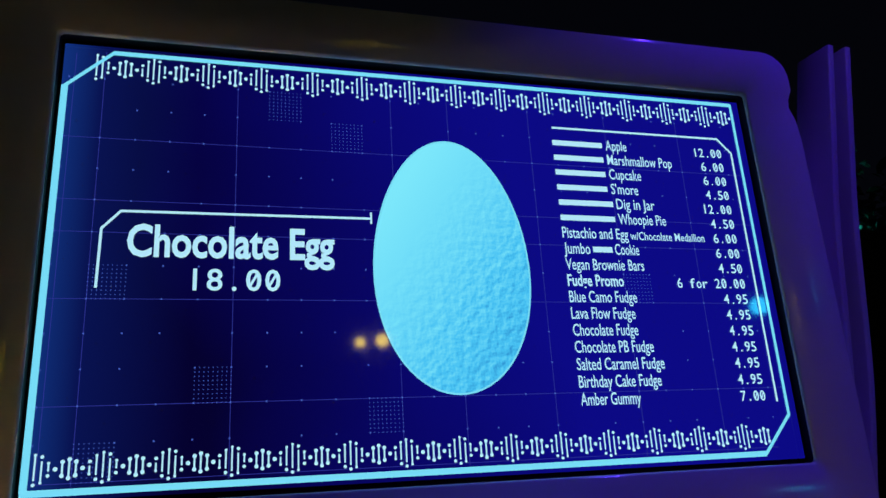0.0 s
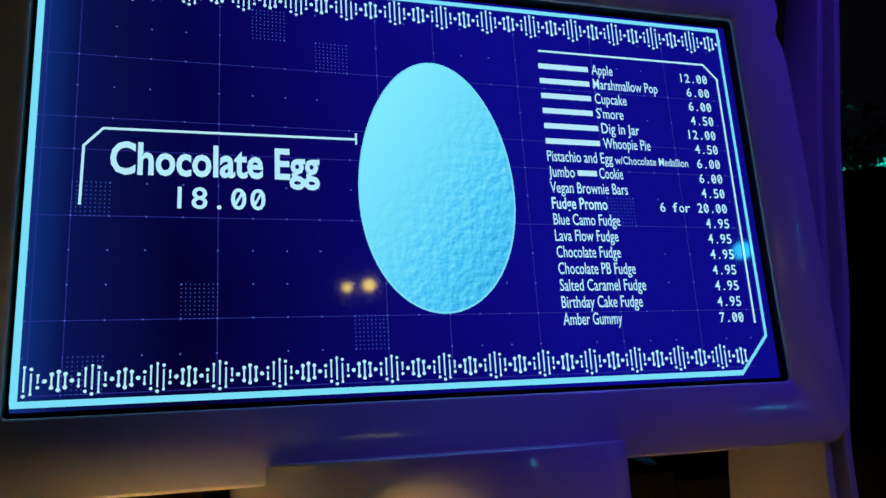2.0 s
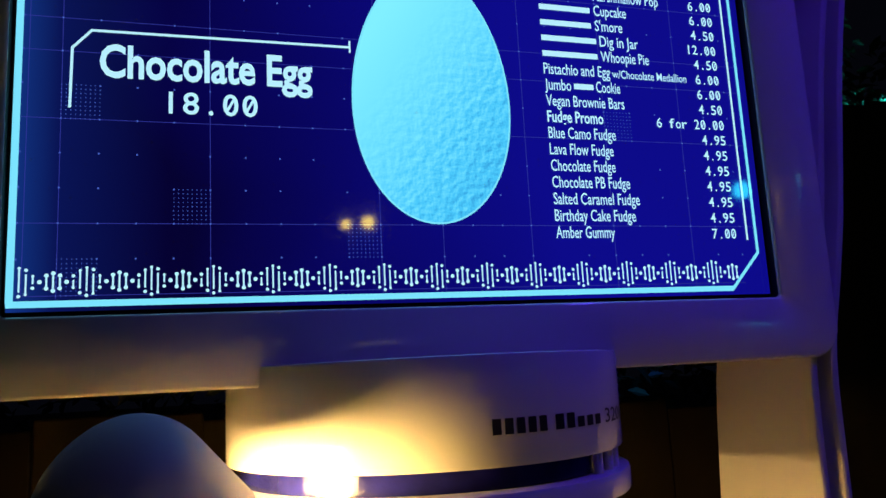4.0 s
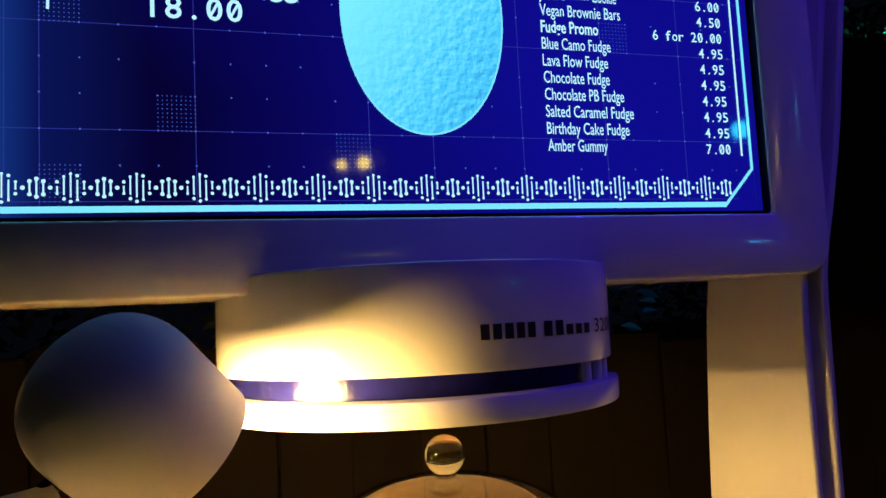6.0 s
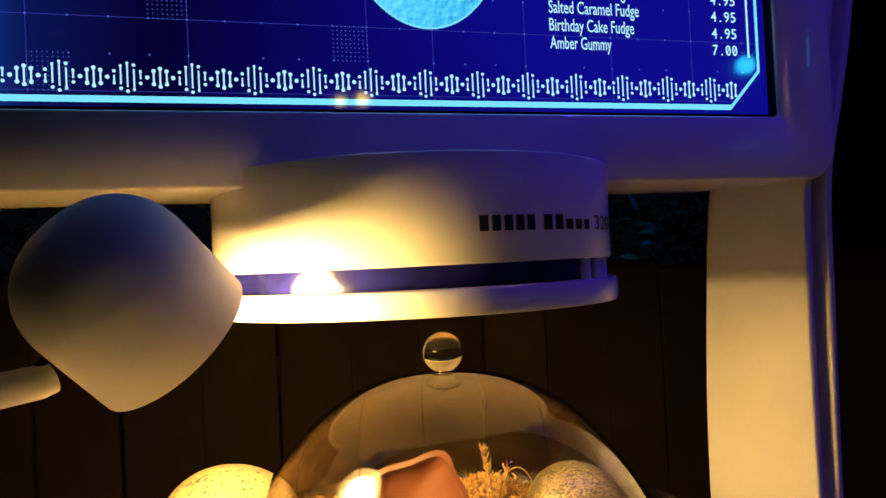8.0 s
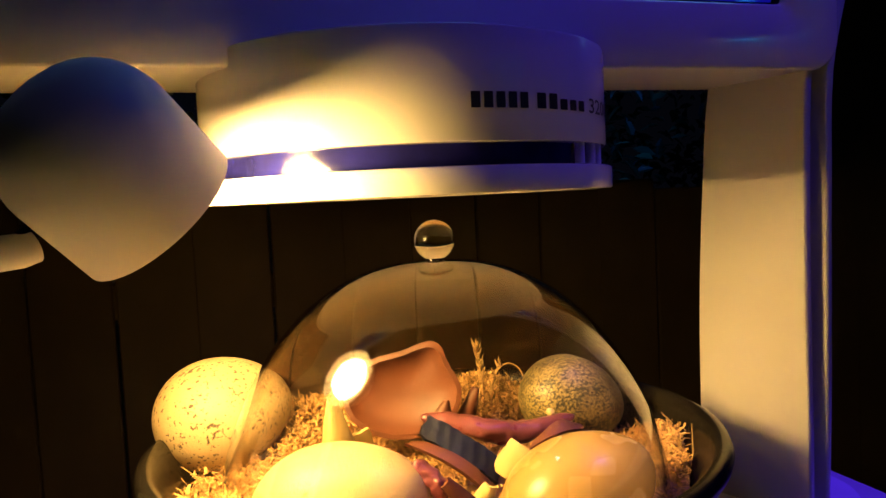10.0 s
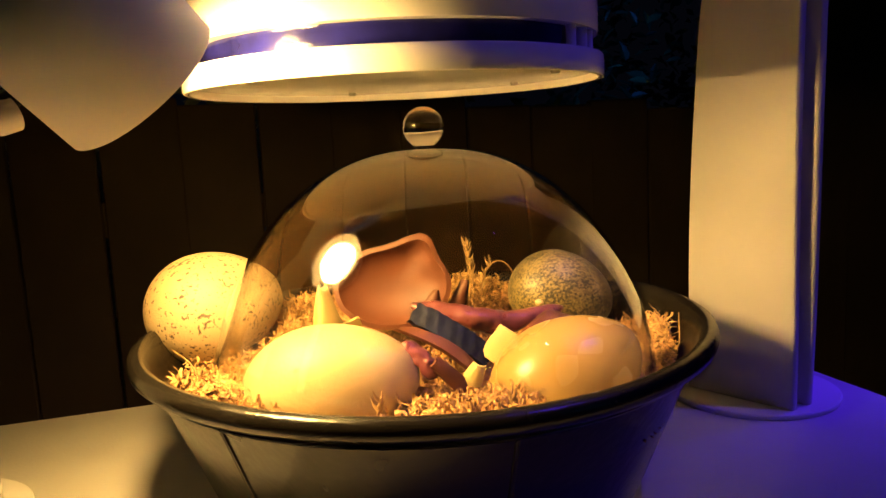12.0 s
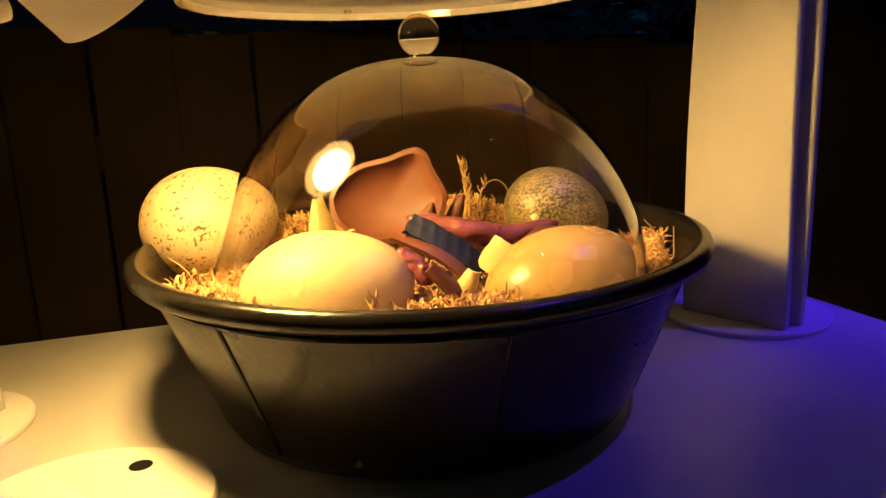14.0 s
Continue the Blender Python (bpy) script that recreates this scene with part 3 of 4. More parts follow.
# rows of the list: words or bars with the columns where they begin and end, and the price
MENU = [
    ([(None, 15.86, 17.81), ("Apple", 17.95, 18.80)], "12.00"), ([(None, 15.86, 17.80), ("Marshmallow Pop", 17.95, 20.59)], "6.00"),
    ([(None, 15.86, 17.80), ("Cupcake", 17.95, 19.23)], "6.00"), ([(None, 15.86, 17.80), ("S'more", 17.95, 19.03)], "4.50"),
    ([(None, 15.86, 17.95), ("Dig in Jar", 18.08, 19.60)], "12.00"), ([(None, 15.86, 17.95), ("Whoopie Pie", 18.08, 19.97)], "4.50"),
    ([("Pistachio and Egg", 15.86, 18.38), ("w/Chocolate Medallion", 18.46, 21.45)], "6.00"), ([("Jumbo", 15.86, 16.84), (None, 16.95, 17.69), ("Cookie", 17.79, 18.72)], "6.00"),
    ([("Vegan Brownie Bars", 15.86, 18.83)], "4.50"), ([("Fudge Promo", 15.86, 17.96)], "6 for 20.00"), ([("Blue Camo Fudge", 15.86, 18.38)], "4.95"),
    ([("Lava Flow Fudge", 15.86, 18.24)], "4.95"), ([("Chocolate Fudge", 15.86, 18.26)], "4.95"), ([("Chocolate PB Fudge", 15.86, 18.76)], "4.95"),
    ([("Salted Caramel Fudge", 15.86, 19.08)], "4.95"), ([("Birthday Cake Fudge", 15.86, 18.87)], "4.95"), ([("Amber Gummy", 15.86, 18.02)], "7.00"),
]
for i, (bits, price) in enumerate(MENU):
    base = -0.69 + 0.569 * i
    for body, c0, c1 in bits:
        if body is None:
            bar(c0, c1, base, 0.40)
        else:
            small = body.startswith("w/")
            words("item_name", body, c0, c1, base, 0.30 if small else 0.40, 0.02 if body == "Fudge Promo" else 0.006)
    figures("price", price, 22.84 - 0.256 * len(price), 22.84, base + 0.02, 0.35, 0.008)

# ---- the desk lamp ----
desk = thing("desk_lamp", (-0.09, 0.552, TZ), "white enamelled desk lamp with a switched-on tilted head", "desk lamp")
AX = Vector((0.602, 0.372, -0.706)).normalized()
RIM = Vector((-0.0185, 0.569, 1.257))
LM = Matrix.Translation(RIM) @ AX.to_track_quat("Z", "Y").to_matrix().to_4x4()
R = 0.0580
prof = [(R * 0.955, -0.002), (R * 0.975, 0.0), (R, -0.001), (R, -0.058)]
prof += [(R * math.cos(radians(a)) ** 0.8, -0.058 - 0.051 * math.sin(radians(a))) for a in range(8, 90, 8)] + [(0, -0.109)]
head = part("lamp_head", lathe(bmesh.new(), prof, LM, 96), LAMPWHITE, desk, sharp=60)
part("reflector", lathe(bmesh.new(), [(R * 0.955, -0.002), (R * 0.93, -0.03), (R * 0.86, -0.06), (0.0, -0.064)], LM, 64), SATIN, head, "white reflector inside the head")
part("bulb", lathe(bmesh.new(), [(0.0, -0.0025), (0.018, -0.0040), (0.032, -0.0090), (0.041, -0.0170), (0.0440, -0.0260), (0, -0.028)], LM, 48), BULB, head, "glowing warm bulb")
J = Vector((-0.085, 0.556, 1.254))
part("knuckle", tube(bmesh.new(), [J + Vector((0.012, 0.004, 0.006)), J, J + Vector((-0.012, -0.006, -0.009))], 0.006, 12), BLACKEDGE, desk, "dark pivot joint")
bm = tube(bmesh.new(), [J + Vector((-0.006, -0.003, -0.013)), J + Vector((-0.012, -0.007, -0.0155)), (-0.125, 0.528, 1.2360), (-0.155, 0.506, 1.2340)], 0.0108, 20)
part("arm", bm, LAMPWHITE, desk)
part("stem", tube(bmesh.new(), [(-0.155, 0.506, 1.2340), (-0.1565, 0.505, 1.15), (-0.1565, 0.505, TZ + 0.01)], 0.0105, 20), LAMPWHITE, desk)
base = part("base", lathe(bmesh.new(), [(0, 0), (0.088, 0), (0.0895, 0.002), (0.0895, 0.010), (0.088, 0.012), (0, 0.012)], Matrix.Translation((-0.090, 0.552, TZ + 0.0003)), 96), LAMPWHITE, desk)
part("cable_hole", lathe(bmesh.new(), [(0.0, 0.0124), (0.0085, 0.0124), (0.0088, 0.0120)], Matrix.Translation((-0.055, 0.600, TZ + 0.0003)), 24), BLACKEDGE, base, "dark round hole")

# ---- the rubber bowl ----
BC = Vector((0.196, 0.687, TZ))
SAG = 0.6  # the soft rim sags at the front and back, more the higher up the wall
bowl = thing("rubber_bowl", BC, "deep black rubber bowl with a rolled rim, filled with straw", "bowl")


def sagged(bm):
    for v in bm.verts:
        v.co.z -= SAG * (v.co.y - BC.y) ** 2 * max(0.0, v.co.z - TZ - 0.02)
    return bm


prof = [(0.0, 0.0005), (0.174, 0.0005), (0.184, 0.005), (0.190, 0.016), (0.2350, 0.1295), (0.2395, 0.1305), (0.2413, 0.1328), (0.2402, 0.1352), (0.2440, 0.1366), (0.2490, 0.1382), (0.2530, 0.1422), (0.2542, 0.1470), (0.2522, 0.1522), (0.2474, 0.1550), (0.2424, 0.1542), (0.2388, 0.1505), (0.2355, 0.142), (0.183, 0.022), (0.170, 0.012), (0, 0.012)]
part("body", sagged(lathe(bmesh.new(), prof, Matrix.Translation(BC), 144)), RUBBER, bowl)
for a in (-142, -92, -35, 30, 90, 160):
    d = Vector((math.cos(radians(a)), math.sin(radians(a)), 0))
    wall = [BC + d * (0.1903 + 0.0447 * k / 6) + Vector((0, 0, 0.016 + 0.113 * k / 6)) for k in range(7)]
    part("moulding_rib", sagged(tube(bmesh.new(), wall, 0.0017, 6)), RUBBER, bowl)

# ---- straw in the bowl ----
rnd = random.Random(11)


def level(x, y):
    """Height of the straw above the table's top."""
    d = math.hypot(x - BC.x, y - BC.y)
    p = Vector((x * 14, y * 14, 1.3))
    h = TZ + 0.113 + 0.012 * noise.noise(p) + 0.006 * noise.noise(p * 2.7)
    h += 0.018 * math.exp(-((x - 0.165) ** 2 + (y - 0.487) ** 2) / 0.004)
    h += 0.012 * math.exp(-((x - 0.43) ** 2 + (y - 0.630) ** 2) / 0.003)
    h -= 0.022 * math.exp(-((x - 0.32) ** 2 + (y - 0.50) ** 2) / 0.007)
    h -= 0.014 * math.exp(-((x - 0.07) ** 2 + (y - 0.49) ** 2) / 0.004)
    h += 0.020 * math.exp(-((x - 0.02) ** 2 + (y - 0.60) ** 2) / 0.004)
    h += 0.012 * min(1.0, max(0.0, (y - 0.74) / 0.06))
    h += 0.024 * math.exp(-((x - 0.28) ** 2 + (y - 0.83) ** 2) / 0.006)
    h += 0.020 * math.exp(-((x - 0.12) ** 2 + (y - 0.82) ** 2) / 0.005)
    return h


def bed_point(r, a):
    """A point of the straw bed, drawn in where the bowl's wall is narrower."""
    x, y = BC.x + r * math.cos(a), BC.y + r * math.sin(a)
    z = level(x, y) - 0.006
    room = 0.182 + 0.43 * (z - TZ - 0.024)
    k = min(1.0, room / max(r, 1e-6))
    return BC.x + k * (x - BC.x), BC.y + k * (y - BC.y), z


bm = bmesh.new()
rings = []
for k in range(40):
    rings.append([bm.verts.new(bed_point(0.2255 * k / 39, 2 * math.pi * i / 96)) for i in range(96 if k else 1)])
for a, b in zip(rings, rings[1:]):
    for i in range(96):
        j = (i + 1) % 96
        bm.faces.new((a[0], b[i], b[j]) if len(a) == 1 else (a[i], b[i], b[j], a[j]))
tagged(part("straw_bed", bm, HAY, None), "matted brown straw filling the bowl", "straw", kind="stuff")


def strands(count, spots, length, thick, rise, stray=0.45):
    """Short curled fibres lying on the straw bed."""
    verts, faces = [], []
    while count:
        if spots and rnd.random() < 0.6:
            cx, cy, s = rnd.choice(spots)
            x, y = rnd.gauss(cx, s), rnd.gauss(cy, s)
        else:
            a, d = rnd.uniform(0, 6.283), 0.222 * math.sqrt(rnd.random())
            x, y = BC.x + d * math.cos(a), BC.y + d * math.sin(a)
        if math.hypot(x - BC.x, y - BC.y) > 0.221:
            continue
        count -= 1
        z = level(x, y) + rnd.uniform(-0.008, rise)
        a, el, L = rnd.uniform(0, 6.283), rnd.gauss(0.05, stray), length * rnd.uniform(0.4, 1.5)
        curl, w = rnd.gauss(0, 3.0), thick * rnd.uniform(0.5, 1.6)
        p = Vector((x, y, z))
        k0 = len(verts)
        n = 4
        for i in range(n):
            d = Vector((math.cos(a) * math.cos(el), math.sin(a) * math.cos(el), math.sin(el)))
            side = d.cross(Vector((0, 0, 1))).normalized()
            up = side.cross(d)
            ww = w * (1 - 0.5 * i / n)
            verts += [p + side * ww, p - side * ww, p + up * ww * 0.9]
            p = p + d * (L / (n - 1))
            room = 0.180 + 0.42 * (p.z - TZ - 0.024)
            far = math.hypot(p.x - BC.x, p.y - BC.y)
            if far > room and p.z < TZ + 0.158:
                p.x, p.y = BC.x + (p.x - BC.x) * room / far, BC.y + (p.y - BC.y) * room / far
            a += curl * 0.45
            el += rnd.gauss(-0.1, stray)
        for i in range(n - 1):
            o = k0 + 3 * i
            faces += [(o, o + 1, o + 4, o + 3), (o + 1, o + 2, o + 5, o + 4), (o + 2, o, o + 3, o + 5)]
    me = bpy.data.meshes.new("straw")
    me.from_pydata(verts, [], faces)
    me.materials.append(HAY)
    return me


spots = [(0.165, 0.487, 0.03), (0.41, 0.600, 0.020), (0.425, 0.65, 0.022), (0.0, 0.62, 0.022), (0.03, 0.57, 0.02), (0.28, 0.83, 0.03), (0.12, 0.80, 0.035), (0.19, 0.53, 0.03), (0.20, 0.50, 0.02)]
tagged(new("straw", strands(16000, spots, 0.0085, 0.0013, 0.010, 0.75)), "loose shredded straw curls lying in the bowl", "straw", kind="stuff")
tagged(new("straw_fibres", strands(3500, spots, 0.016, 0.0006, 0.008, 0.22)), "thin dry straw fibres tangled over the bed", "straw", kind="stuff")


# ---- eggs ----
def egg(name, place, size, turn, mat, label):
    """size: half length along the egg's axis and half width; turn: degrees."""
    bm = bmesh.new()
    n = 32
    prof = []
    for i in range(n + 1):
        a = math.pi * i / n
        z = -math.cos(a)
        r = math.sin(a) * (1 - 0.13 * z - 0.03 * z * z)
        prof.append((size[1] * r if 0 < i < n else 0.0, size[0] * z))
    lathe(bm, prof, None, 56)
    ob = new(name, finish(name, bm, mat))
    ob.matrix_world = pose(*place, *turn)
    return tagged(ob, label, "egg", "eggs in the bowl")


egg("egg", (0.015, 0.785, 1.064), (0.0672, 0.0530), (0, 88, 28), EGGPALE, "pale egg with dark brown flecks leaning on the bowl's rim")
egg("egg", (0.0945, 0.598, 1.0275), (0.0690, 0.0500), (0, 80, -16), EGGCREAM, "smooth cream egg lying under the glass cloche")
egg("egg", (0.2800, 0.570, 1.0175), (0.0660, 0.0492), (0, 66, -4), EGGTAN, "glossy tan egg with soft swirls under the glass cloche")
egg("egg", (0.3493, 0.712, 1.0535), (0.0601, 0.0435), (0, 105, 10), EGGGRANITE, "olive granite-speckled egg at the back of the nest")

# ---- broken chocolate egg ----
def shell(name, place, to, size, depth, thick, mat, label, peak=(54, 0.30, 30), seed=1, category="chocolate shell"):
    """A broken piece of egg shell, hollow towards to, with a peaked ragged outline."""
    m = Matrix.Translation(place) @ Vector(to).normalized().to_track_quat("Z", "Y").to_matrix().to_4x4()
    bm = bmesh.new()
    seg, rows = 64, 14
    def edge(a):
        d = (math.degrees(a) - peak[0] + 180) % 360 - 180
        return 1 + peak[1] * math.exp(-(d / peak[2]) ** 2) + 0.014 * noise.noise(Vector((math.cos(a) * 3, math.sin(a) * 3, seed))) + 0.012 * noise.noise(Vector((math.cos(a) * 14, math.sin(a) * 14, seed)))
    def sheet_at(off):
        out = []
        for k in range(1, rows + 1):
            q = k / rows
            ring = []
            for i in range(seg):
                a = 2 * math.pi * i / seg
                e = edge(a) * q
                x, y = (size[0] - off) * e * math.cos(a), (size[1] - off) * e * math.sin(a)
                z = -(depth - off) * math.sqrt(max(0.0, 1 - min(q, 1) ** 2 * 0.93)) + depth * 0.27
                ring.append(bm.verts.new(m @ Vector((x, y, z))))
            out.append(ring)
        tip = bm.verts.new(m @ Vector((0, 0, -(depth - off) + depth * 0.27)))
        for i in range(seg):
            bm.faces.new((tip, out[0][i], out[0][(i + 1) % seg]))
        for a, b in zip(out, out[1:]):
            ring_between(bm, a, b)
        return out[-1]
    ring_between(bm, sheet_at(0.0), sheet_at(thick))
    ob = new(name, finish(name, bm, mat, True, 50))
    return tagged(ob, label, category)


shell("chocolate_shell", (0.171, 0.700, 1.081), (-0.20, -0.94, 0.22), (0.054, 0.039), 0.031, 0.0046, CHOCOLATE, "broken milk chocolate egg shell, hollow side showing", peak=(64, 0.36, 17))


def shard(name, place, turn, w, h, bend, thick, mat, label, point=0.0, ridge=0.0):
    """A curved broken piece of shell; point draws its top to a tip."""
    bm = bmesh.new()
    nu, nv = (8, 8) if not ridge else (40, 8)
    grids = []
    for off in (0.0, thick):
        g = []
        for j in range(nv + 1):
            v = j / nv
            row = []
            for i in range(nu + 1):
                u = i / nu - 0.5
                ww = w * (1 - point * v ** 1.5) * (1 + 0.08 * noise.noise(Vector((u * 5, v * 6, w * 90))))
                x = u * ww + point * 0.3 * w * v
                z = h * (v - 0.5) * (1 + 0.10 * noise.noise(Vector((u * 7, v, h * 70))))
                y = (0.5 * w * bend * (u * u) * 2) + off + 0.25 * h * bend * (v - 0.5) ** 2
                if ridge:
                    y += ridge * abs(math.sin(u * 21 + 2 * v)) * (1 if off == 0 else -0.4)
                    z += ridge * 1.4 * noise.noise(Vector((u * 16, 0.2, 5)))
                row.append(bm.verts.new((x, y, z)))
            g.append(row)
        grids.append(g)
    for g in grids:
        for j in range(nv):
            for i in range(nu):
                bm.faces.new((g[j][i], g[j][i + 1], g[j + 1][i + 1], g[j + 1][i]))
    a, b = grids
    loop = lambda g: g[0][:] + [g[j][nu] for j in range(1, nv + 1)] + g[nv][nu - 1::-1] + [g[j][0] for j in range(nv - 1, 0, -1)]
    ring_between(bm, loop(a), loop(b))
    ob = new(name, finish(name, bm, mat, True, 50))
    ob.matrix_world = pose(*place, *turn)
    return tagged(ob, label, "chocolate shard", "broken shards in the nest")


shard("chocolate_shard", (0.096, 0.662, 1.068), (8, -10, -25), 0.028, 0.046, 1.6, 0.003, CREAMCHOC, "pale cream chocolate shard standing on edge", 0.75)
shard("chocolate_shard", (0.122, 0.680, 1.044), (20, -10, 5), 0.035, 0.030, 0.3, 0.003, CREAMCHOC, "pale cream chocolate shard behind the cream egg", 0.3)
shard("chocolate_shard", (0.244, 0.604, 1.036), (4, 32, -12), 0.036, 0.030, 0.7, 0.0035, CREAMCHOC, "square cream chocolate shard leaning on the tan egg", 0.1)
shard("chocolate_shard", (0.2346, 0.690, 1.069), (0, 18, 10), 0.016, 0.028, 0.9, 0.004, CHOCOLATE, "narrow milk chocolate shard with a torn tip", 0.6)
shard("chocolate_shard", (0.196, 0.660, 1.071), (-10, 10, 5), 0.022, 0.024, 0.6, 0.003, CHOCOLATE, "pointed milk chocolate shard inside the broken shell", 0.8)
shard("chocolate_shard", (0.190, 0.612, 1.0475), (-52, 34, -18), 0.078, 0.011, 0.4, 0.004, CHOCOLATE, "long milk chocolate shard lying aslant", 0.2)
shard("chocolate_shard", (0.293, 0.640, 1.052), (-60, -6, 12), 0.060, 0.013, 0.5, 0.003, CHOCOLATE, "flat milk chocolate shard beside the speckled egg", 0.5)
shard("chocolate_shard", (0.196, 0.560, 1.034), (0, 20, -30), 0.017, 0.018, 0.7, 0.003, CREAMCHOC, "small cream chocolate chip in the straw", 0.4)
shard("chocolate_shard", (0.180, 0.560, 1.036), (-20, -40, 30), 0.014, 0.034, 0.5, 0.003, CHOCOLATE, "thin milk chocolate splinter in the straw", 0.3)


def candy(name, points, radius, mat, label, lump=0.35, seed=2, flat=0.8, ridges=0.0):
    """A modelled lump of candy along a bent line, thick in the middle."""
    bm = bmesh.new()
    seg, n = 20, 64
    P = smooth_rows(points, 12)
    rings = []
    for i in range(n + 1):
        f = i / n * (len(P) - 1)
        k = min(int(f), len(P) - 2)
        p = Vector(P[k] + (P[k + 1] - P[k]) * (f - k))
        d = Vector(P[k + 1] - P[k]).normalized()
        u = d.cross(Vector((0, 0, 1))).normalized()
        v = u.cross(d)
        t = i / n
        r = radius * max(0.04, math.sin(math.pi * min(max(t, 0.01), 0.99)) ** 0.45)
        r *= 1 + ridges * abs(math.sin(t * 26)) - ridges * 0.5
        ring = []
        for j in range(seg):
            a = 2 * math.pi * j / seg
            o = math.cos(a) * u + math.sin(a) * flat * v
            k2 = 1 + lump * noise.noise((p + o * r) * 55 + Vector((seed, 0, 0))) + 0.4 * lump * noise.noise((p + o * r) * 150)
            ring.append(bm.verts.new(p + o * r * k2))
        rings.append(ring)
    for a, b in zip(rings, rings[1:]):
        ring_between(bm, a, b)
    bm.faces.new(rings[0])
    bm.faces.new(rings[-1])
    ob = new(name, finish(name, bm, mat, True, 80))
    return tagged(ob, label, "candy")


candy("candy_figure", [(0.178, 0.664, 1.070), (0.205, 0.657, 1.063), (0.232, 0.650, 1.055), (0.258, 0.652, 1.049), (0.290, 0.656, 1.050), (0.322, 0.661, 1.053)], 0.0130, MAUVE, "glossy mauve candy figure lying among the shards", 0.3, 3)
candy("candy_figure", [(0.150, 0.588, 1.058), (0.158, 0.580, 1.050), (0.166, 0.575, 1.042), (0.172, 0.570, 1.034)], 0.010, MAUVE, "knobbly mauve candy piece beside the cream egg", 0.8, 7)
shard("candy_strip", (0.2030, 0.620, 1.0530), (-34, 34, -20), 0.076, 0.019, 0.35, 0.008, NAVY, "ridged navy candy strip along the long shard", 0.0, 0.0009)


# ---- dry sprigs and twigs ----
def sprig(place, height, lean, ears, label):
    top = thing("dry_sprig", place, label, "dried grass")
    p0 = Vector(place)
    axis = [p0 + Vector((lean[0] * t * t, lean[1] * t * t, height * t)) for t in (0, 0.25, 0.5, 0.75, 1.0)]
    part("stalk", tube(bmesh.new(), axis, 0.0009, 6, 0.5), TWIG, top)
    if ears:
        bm = bmesh.new()
        for i in range(ears):
            t = 0.42 + 0.58 * i / ears
            c = p0 + Vector((lean[0] * t * t, lean[1] * t * t, height * t))
            a = i * 2.4
            d = Vector((math.cos(a) * 0.6, math.sin(a) * 0.6, 1)).normalized()
            tube(bm, [c, c + d * 0.004 + Vector((math.cos(a), math.sin(a), 0)) * 0.0012, c + d * 0.0095], 0.0016, 5, 0.25)
        part("seed_head", bm, TWIG, top)
    return top


sprig((0.281, 0.790, 1.034), 0.070, (-0.008, 0.0), 26, "dry grass sprig with a seed head")
sprig((0.287, 0.788, 1.030), 0.055, (0.014, 0.0), 8, "thin dry grass sprig")
sprig((0.406, 0.600, 1.020), 0.030, (0.002, 0.004), 0, "upright dry straw stalk")
sprig((0.440, 0.620, 1.015), 0.022, (0.010, 0.0), 0, "short dry straw stalk")
sprig((0.204, 0.492, 1.020), 0.024, (-0.006, 0.0), 4, "short dark twig at the bowl's front")
sprig((-0.005, 0.655, 1.035), 0.022, (-0.016, 0.004), 0, "pale straw stalk at the rim")
sprig((0.110, 0.505, 1.030), 0.016, (0.004, 0.0), 5, "small dry straw tuft in the bowl")
loop = [(0.282 + 0.020 * (1 - math.cos(a)), 0.770, 1.050 + 0.034 * math.sin(a)) for a in [math.pi * i / 10 for i in range(11)]]
tagged(part("curved_stalk", tube(bmesh.new(), loop, 0.0007, 5), TWIG, None), "thin dry stalk bent into a loop", "dried grass")

bm = lathe(bmesh.new(), [(0.0042 * math.sin(math.pi * k / 10), -0.0034 * math.cos(math.pi * k / 10)) for k in range(11)], pose(0.2984, 0.660, 1.0600, 0, 20, 0), 16)
tagged(part("seed", bm, CREAMCHOC, None), "small pale seed lying beside the speckled egg", "seed")

# ---- the glass cloche ----
CC = Vector((0.1945, 0.6545, 0.0))
cloche = thing("glass_cloche", (CC.x, CC.y, 1.008), "clear glass cloche with a ball knob over the nest", "cloche")
H, W, TH = 0.1983, 0.1875, 0.0026
outer = [(W, 1.008), (W, 1.020)] + [(W * math.cos(radians(a)) ** 0.85, 1.020 + (H - 0.012) * math.sin(radians(a)) ** 1.26) for a in range(4, 90, 3)] + [(0.0, 1.008 + H)]
inner = [(0.0, 1.008 + H - TH)] + [((W - TH) * math.cos(radians(a)) ** 0.85, 1.020 + (H - 0.012 - TH) * math.sin(radians(a)) ** 1.26) for a in range(88, 0, -3)] + [(W - TH, 1.020), (W - TH, 1.008)]
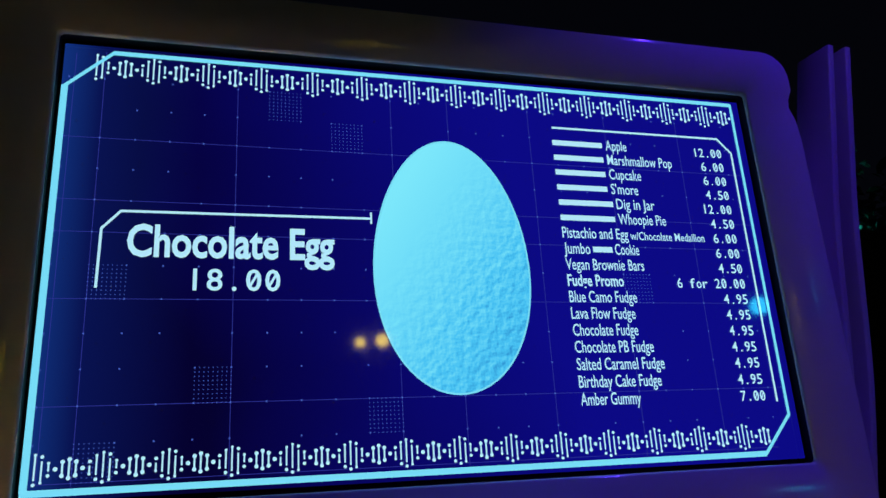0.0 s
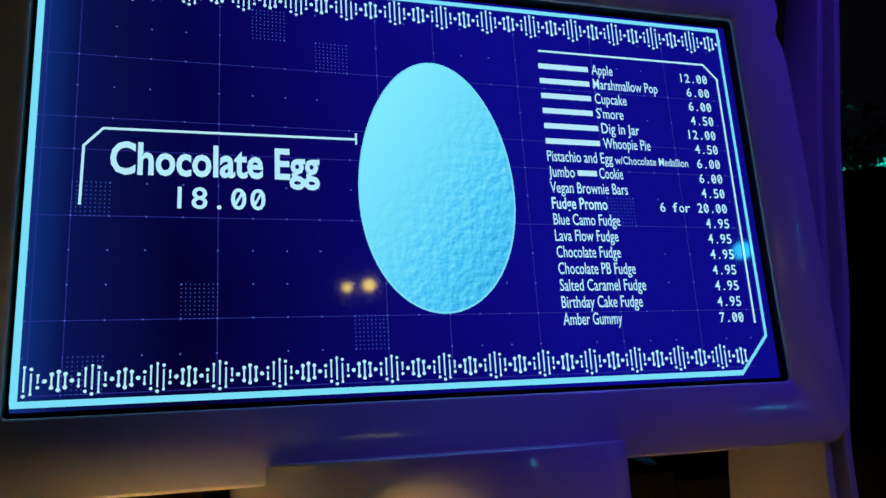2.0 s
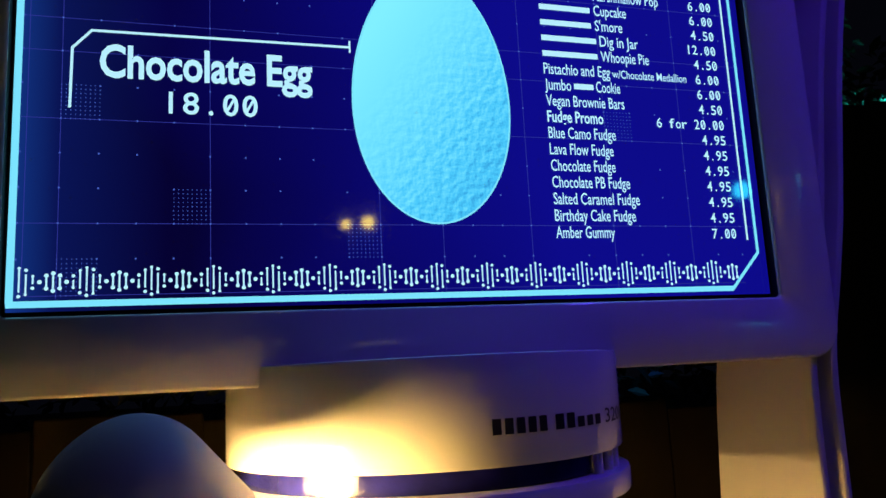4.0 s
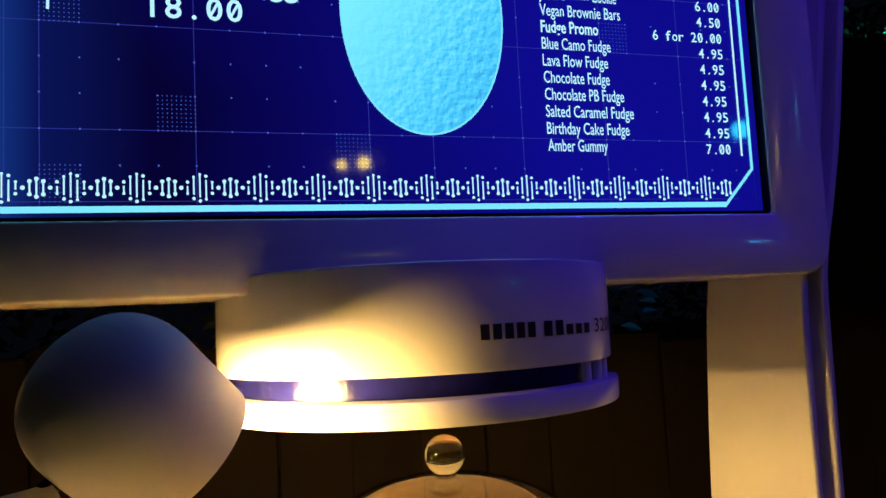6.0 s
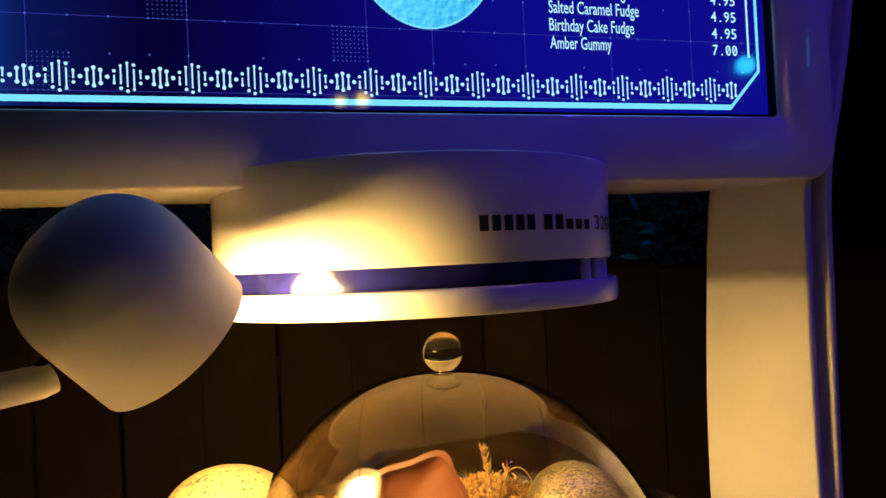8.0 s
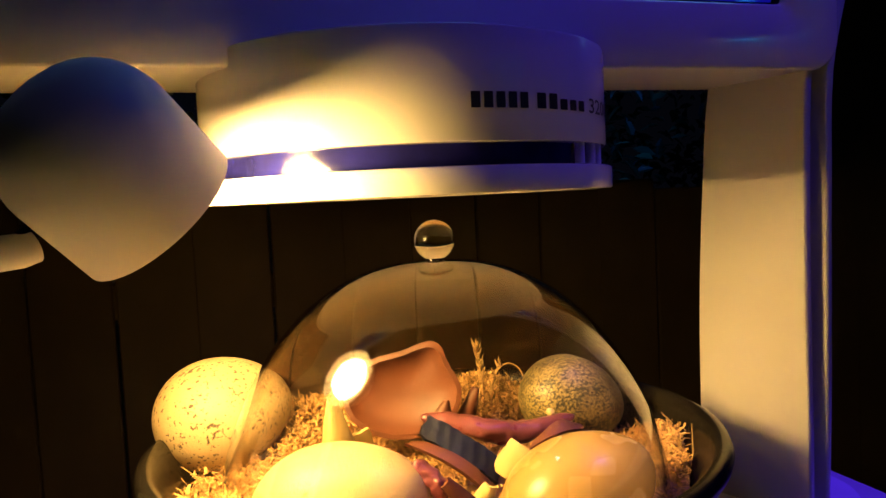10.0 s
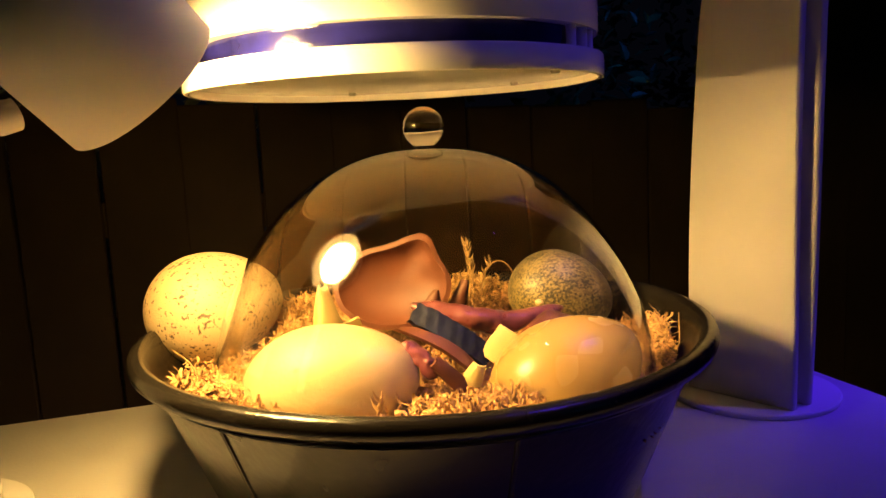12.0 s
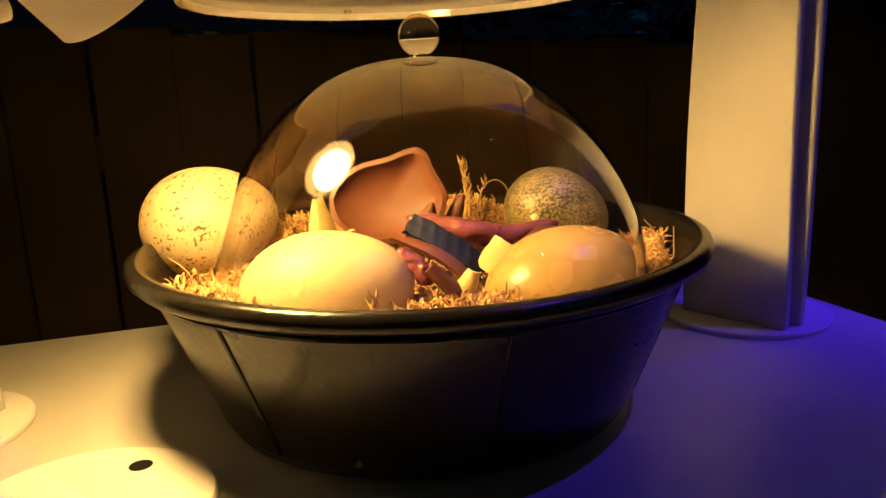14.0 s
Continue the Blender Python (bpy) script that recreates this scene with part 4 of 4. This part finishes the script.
dome = part("dome", lathe(bmesh.new(), outer + inner + [(W - TH / 2, 1.0066), (W, 1.008)], Matrix.Translation(CC), 128), GLASS, cloche)
dome.visible_shadow = False
kz = 1.008 + H
prof = [(0.0, kz + 0.0004), (0.0085, kz + 0.0002), (0.0082, kz + 0.0018)] + [(0.0174 * math.sin(radians(a)), kz + 0.0170 - 0.0174 * math.cos(radians(a))) for a in range(33, 180, 7)] + [(0.0, kz + 0.0344)]
knob = part("knob", lathe(bmesh.new(), prof, Matrix.Translation(CC), 64), GLASS, cloche)
knob.visible_shadow = False


# ---- lamp posts behind the walk, seen mirrored in the screen ----
def lamp_post(x, y, z, r, mat, label):
    post = thing("lamp_post", (x, y, 0), label, "lamp post")
    part("pole", tube(bmesh.new(), [(x, y, 0), (x, y, z - r)], 0.035, 12, 0.7), POLE, post)
    bm = bmesh.new()
    bmesh.ops.create_uvsphere(bm, u_segments=24, v_segments=16, radius=r, matrix=Matrix.Translation((x, y, z)))
    part("globe", bm, mat, post)


lamp_post(0.93, -4.20, 2.49, 0.035, AMBERGLOBE, "lamp post with a small amber globe")
lamp_post(1.09, -4.17, 2.50, 0.045, AMBERGLOBE, "lamp post with an amber globe")
lamp_post(2.95, -2.35, 2.33, 0.05, CYANGLOBE, "lamp post with a small cyan globe")

# ---- planks of the fence ----
fence = tagged(new("fence"), "dark weathered vertical plank fence behind the table", "fence", kind="structure")
rnd = random.Random(21)
plank_mesh = finish("plank", box(bmesh.new(), -0.0742, 0.0742, 0.0, 0.022, 0.0, 1.0, 0.003, 1), FENCE, False)
for i in range(26):
    ob = new("plank", plank_mesh)
    ob.parent = fence
    ob.matrix_basis = pose(-1.75 + 0.15 * i, 1.62 + rnd.uniform(0, 0.008), 0, 0, rnd.uniform(-0.25, 0.25), rnd.uniform(-1, 1)) @ Matrix.Diagonal((1, 1, (1.31 if i < 16 else 1.27 if i < 22 else 2.055) + rnd.uniform(-0.015, 0.015), 1))
for z in (0.35, 1.05):
    part("rail", box(bmesh.new(), -1.83, 2.08, 1.645, 1.69, z, z + 0.07, 0.003, 1), FENCE, fence)
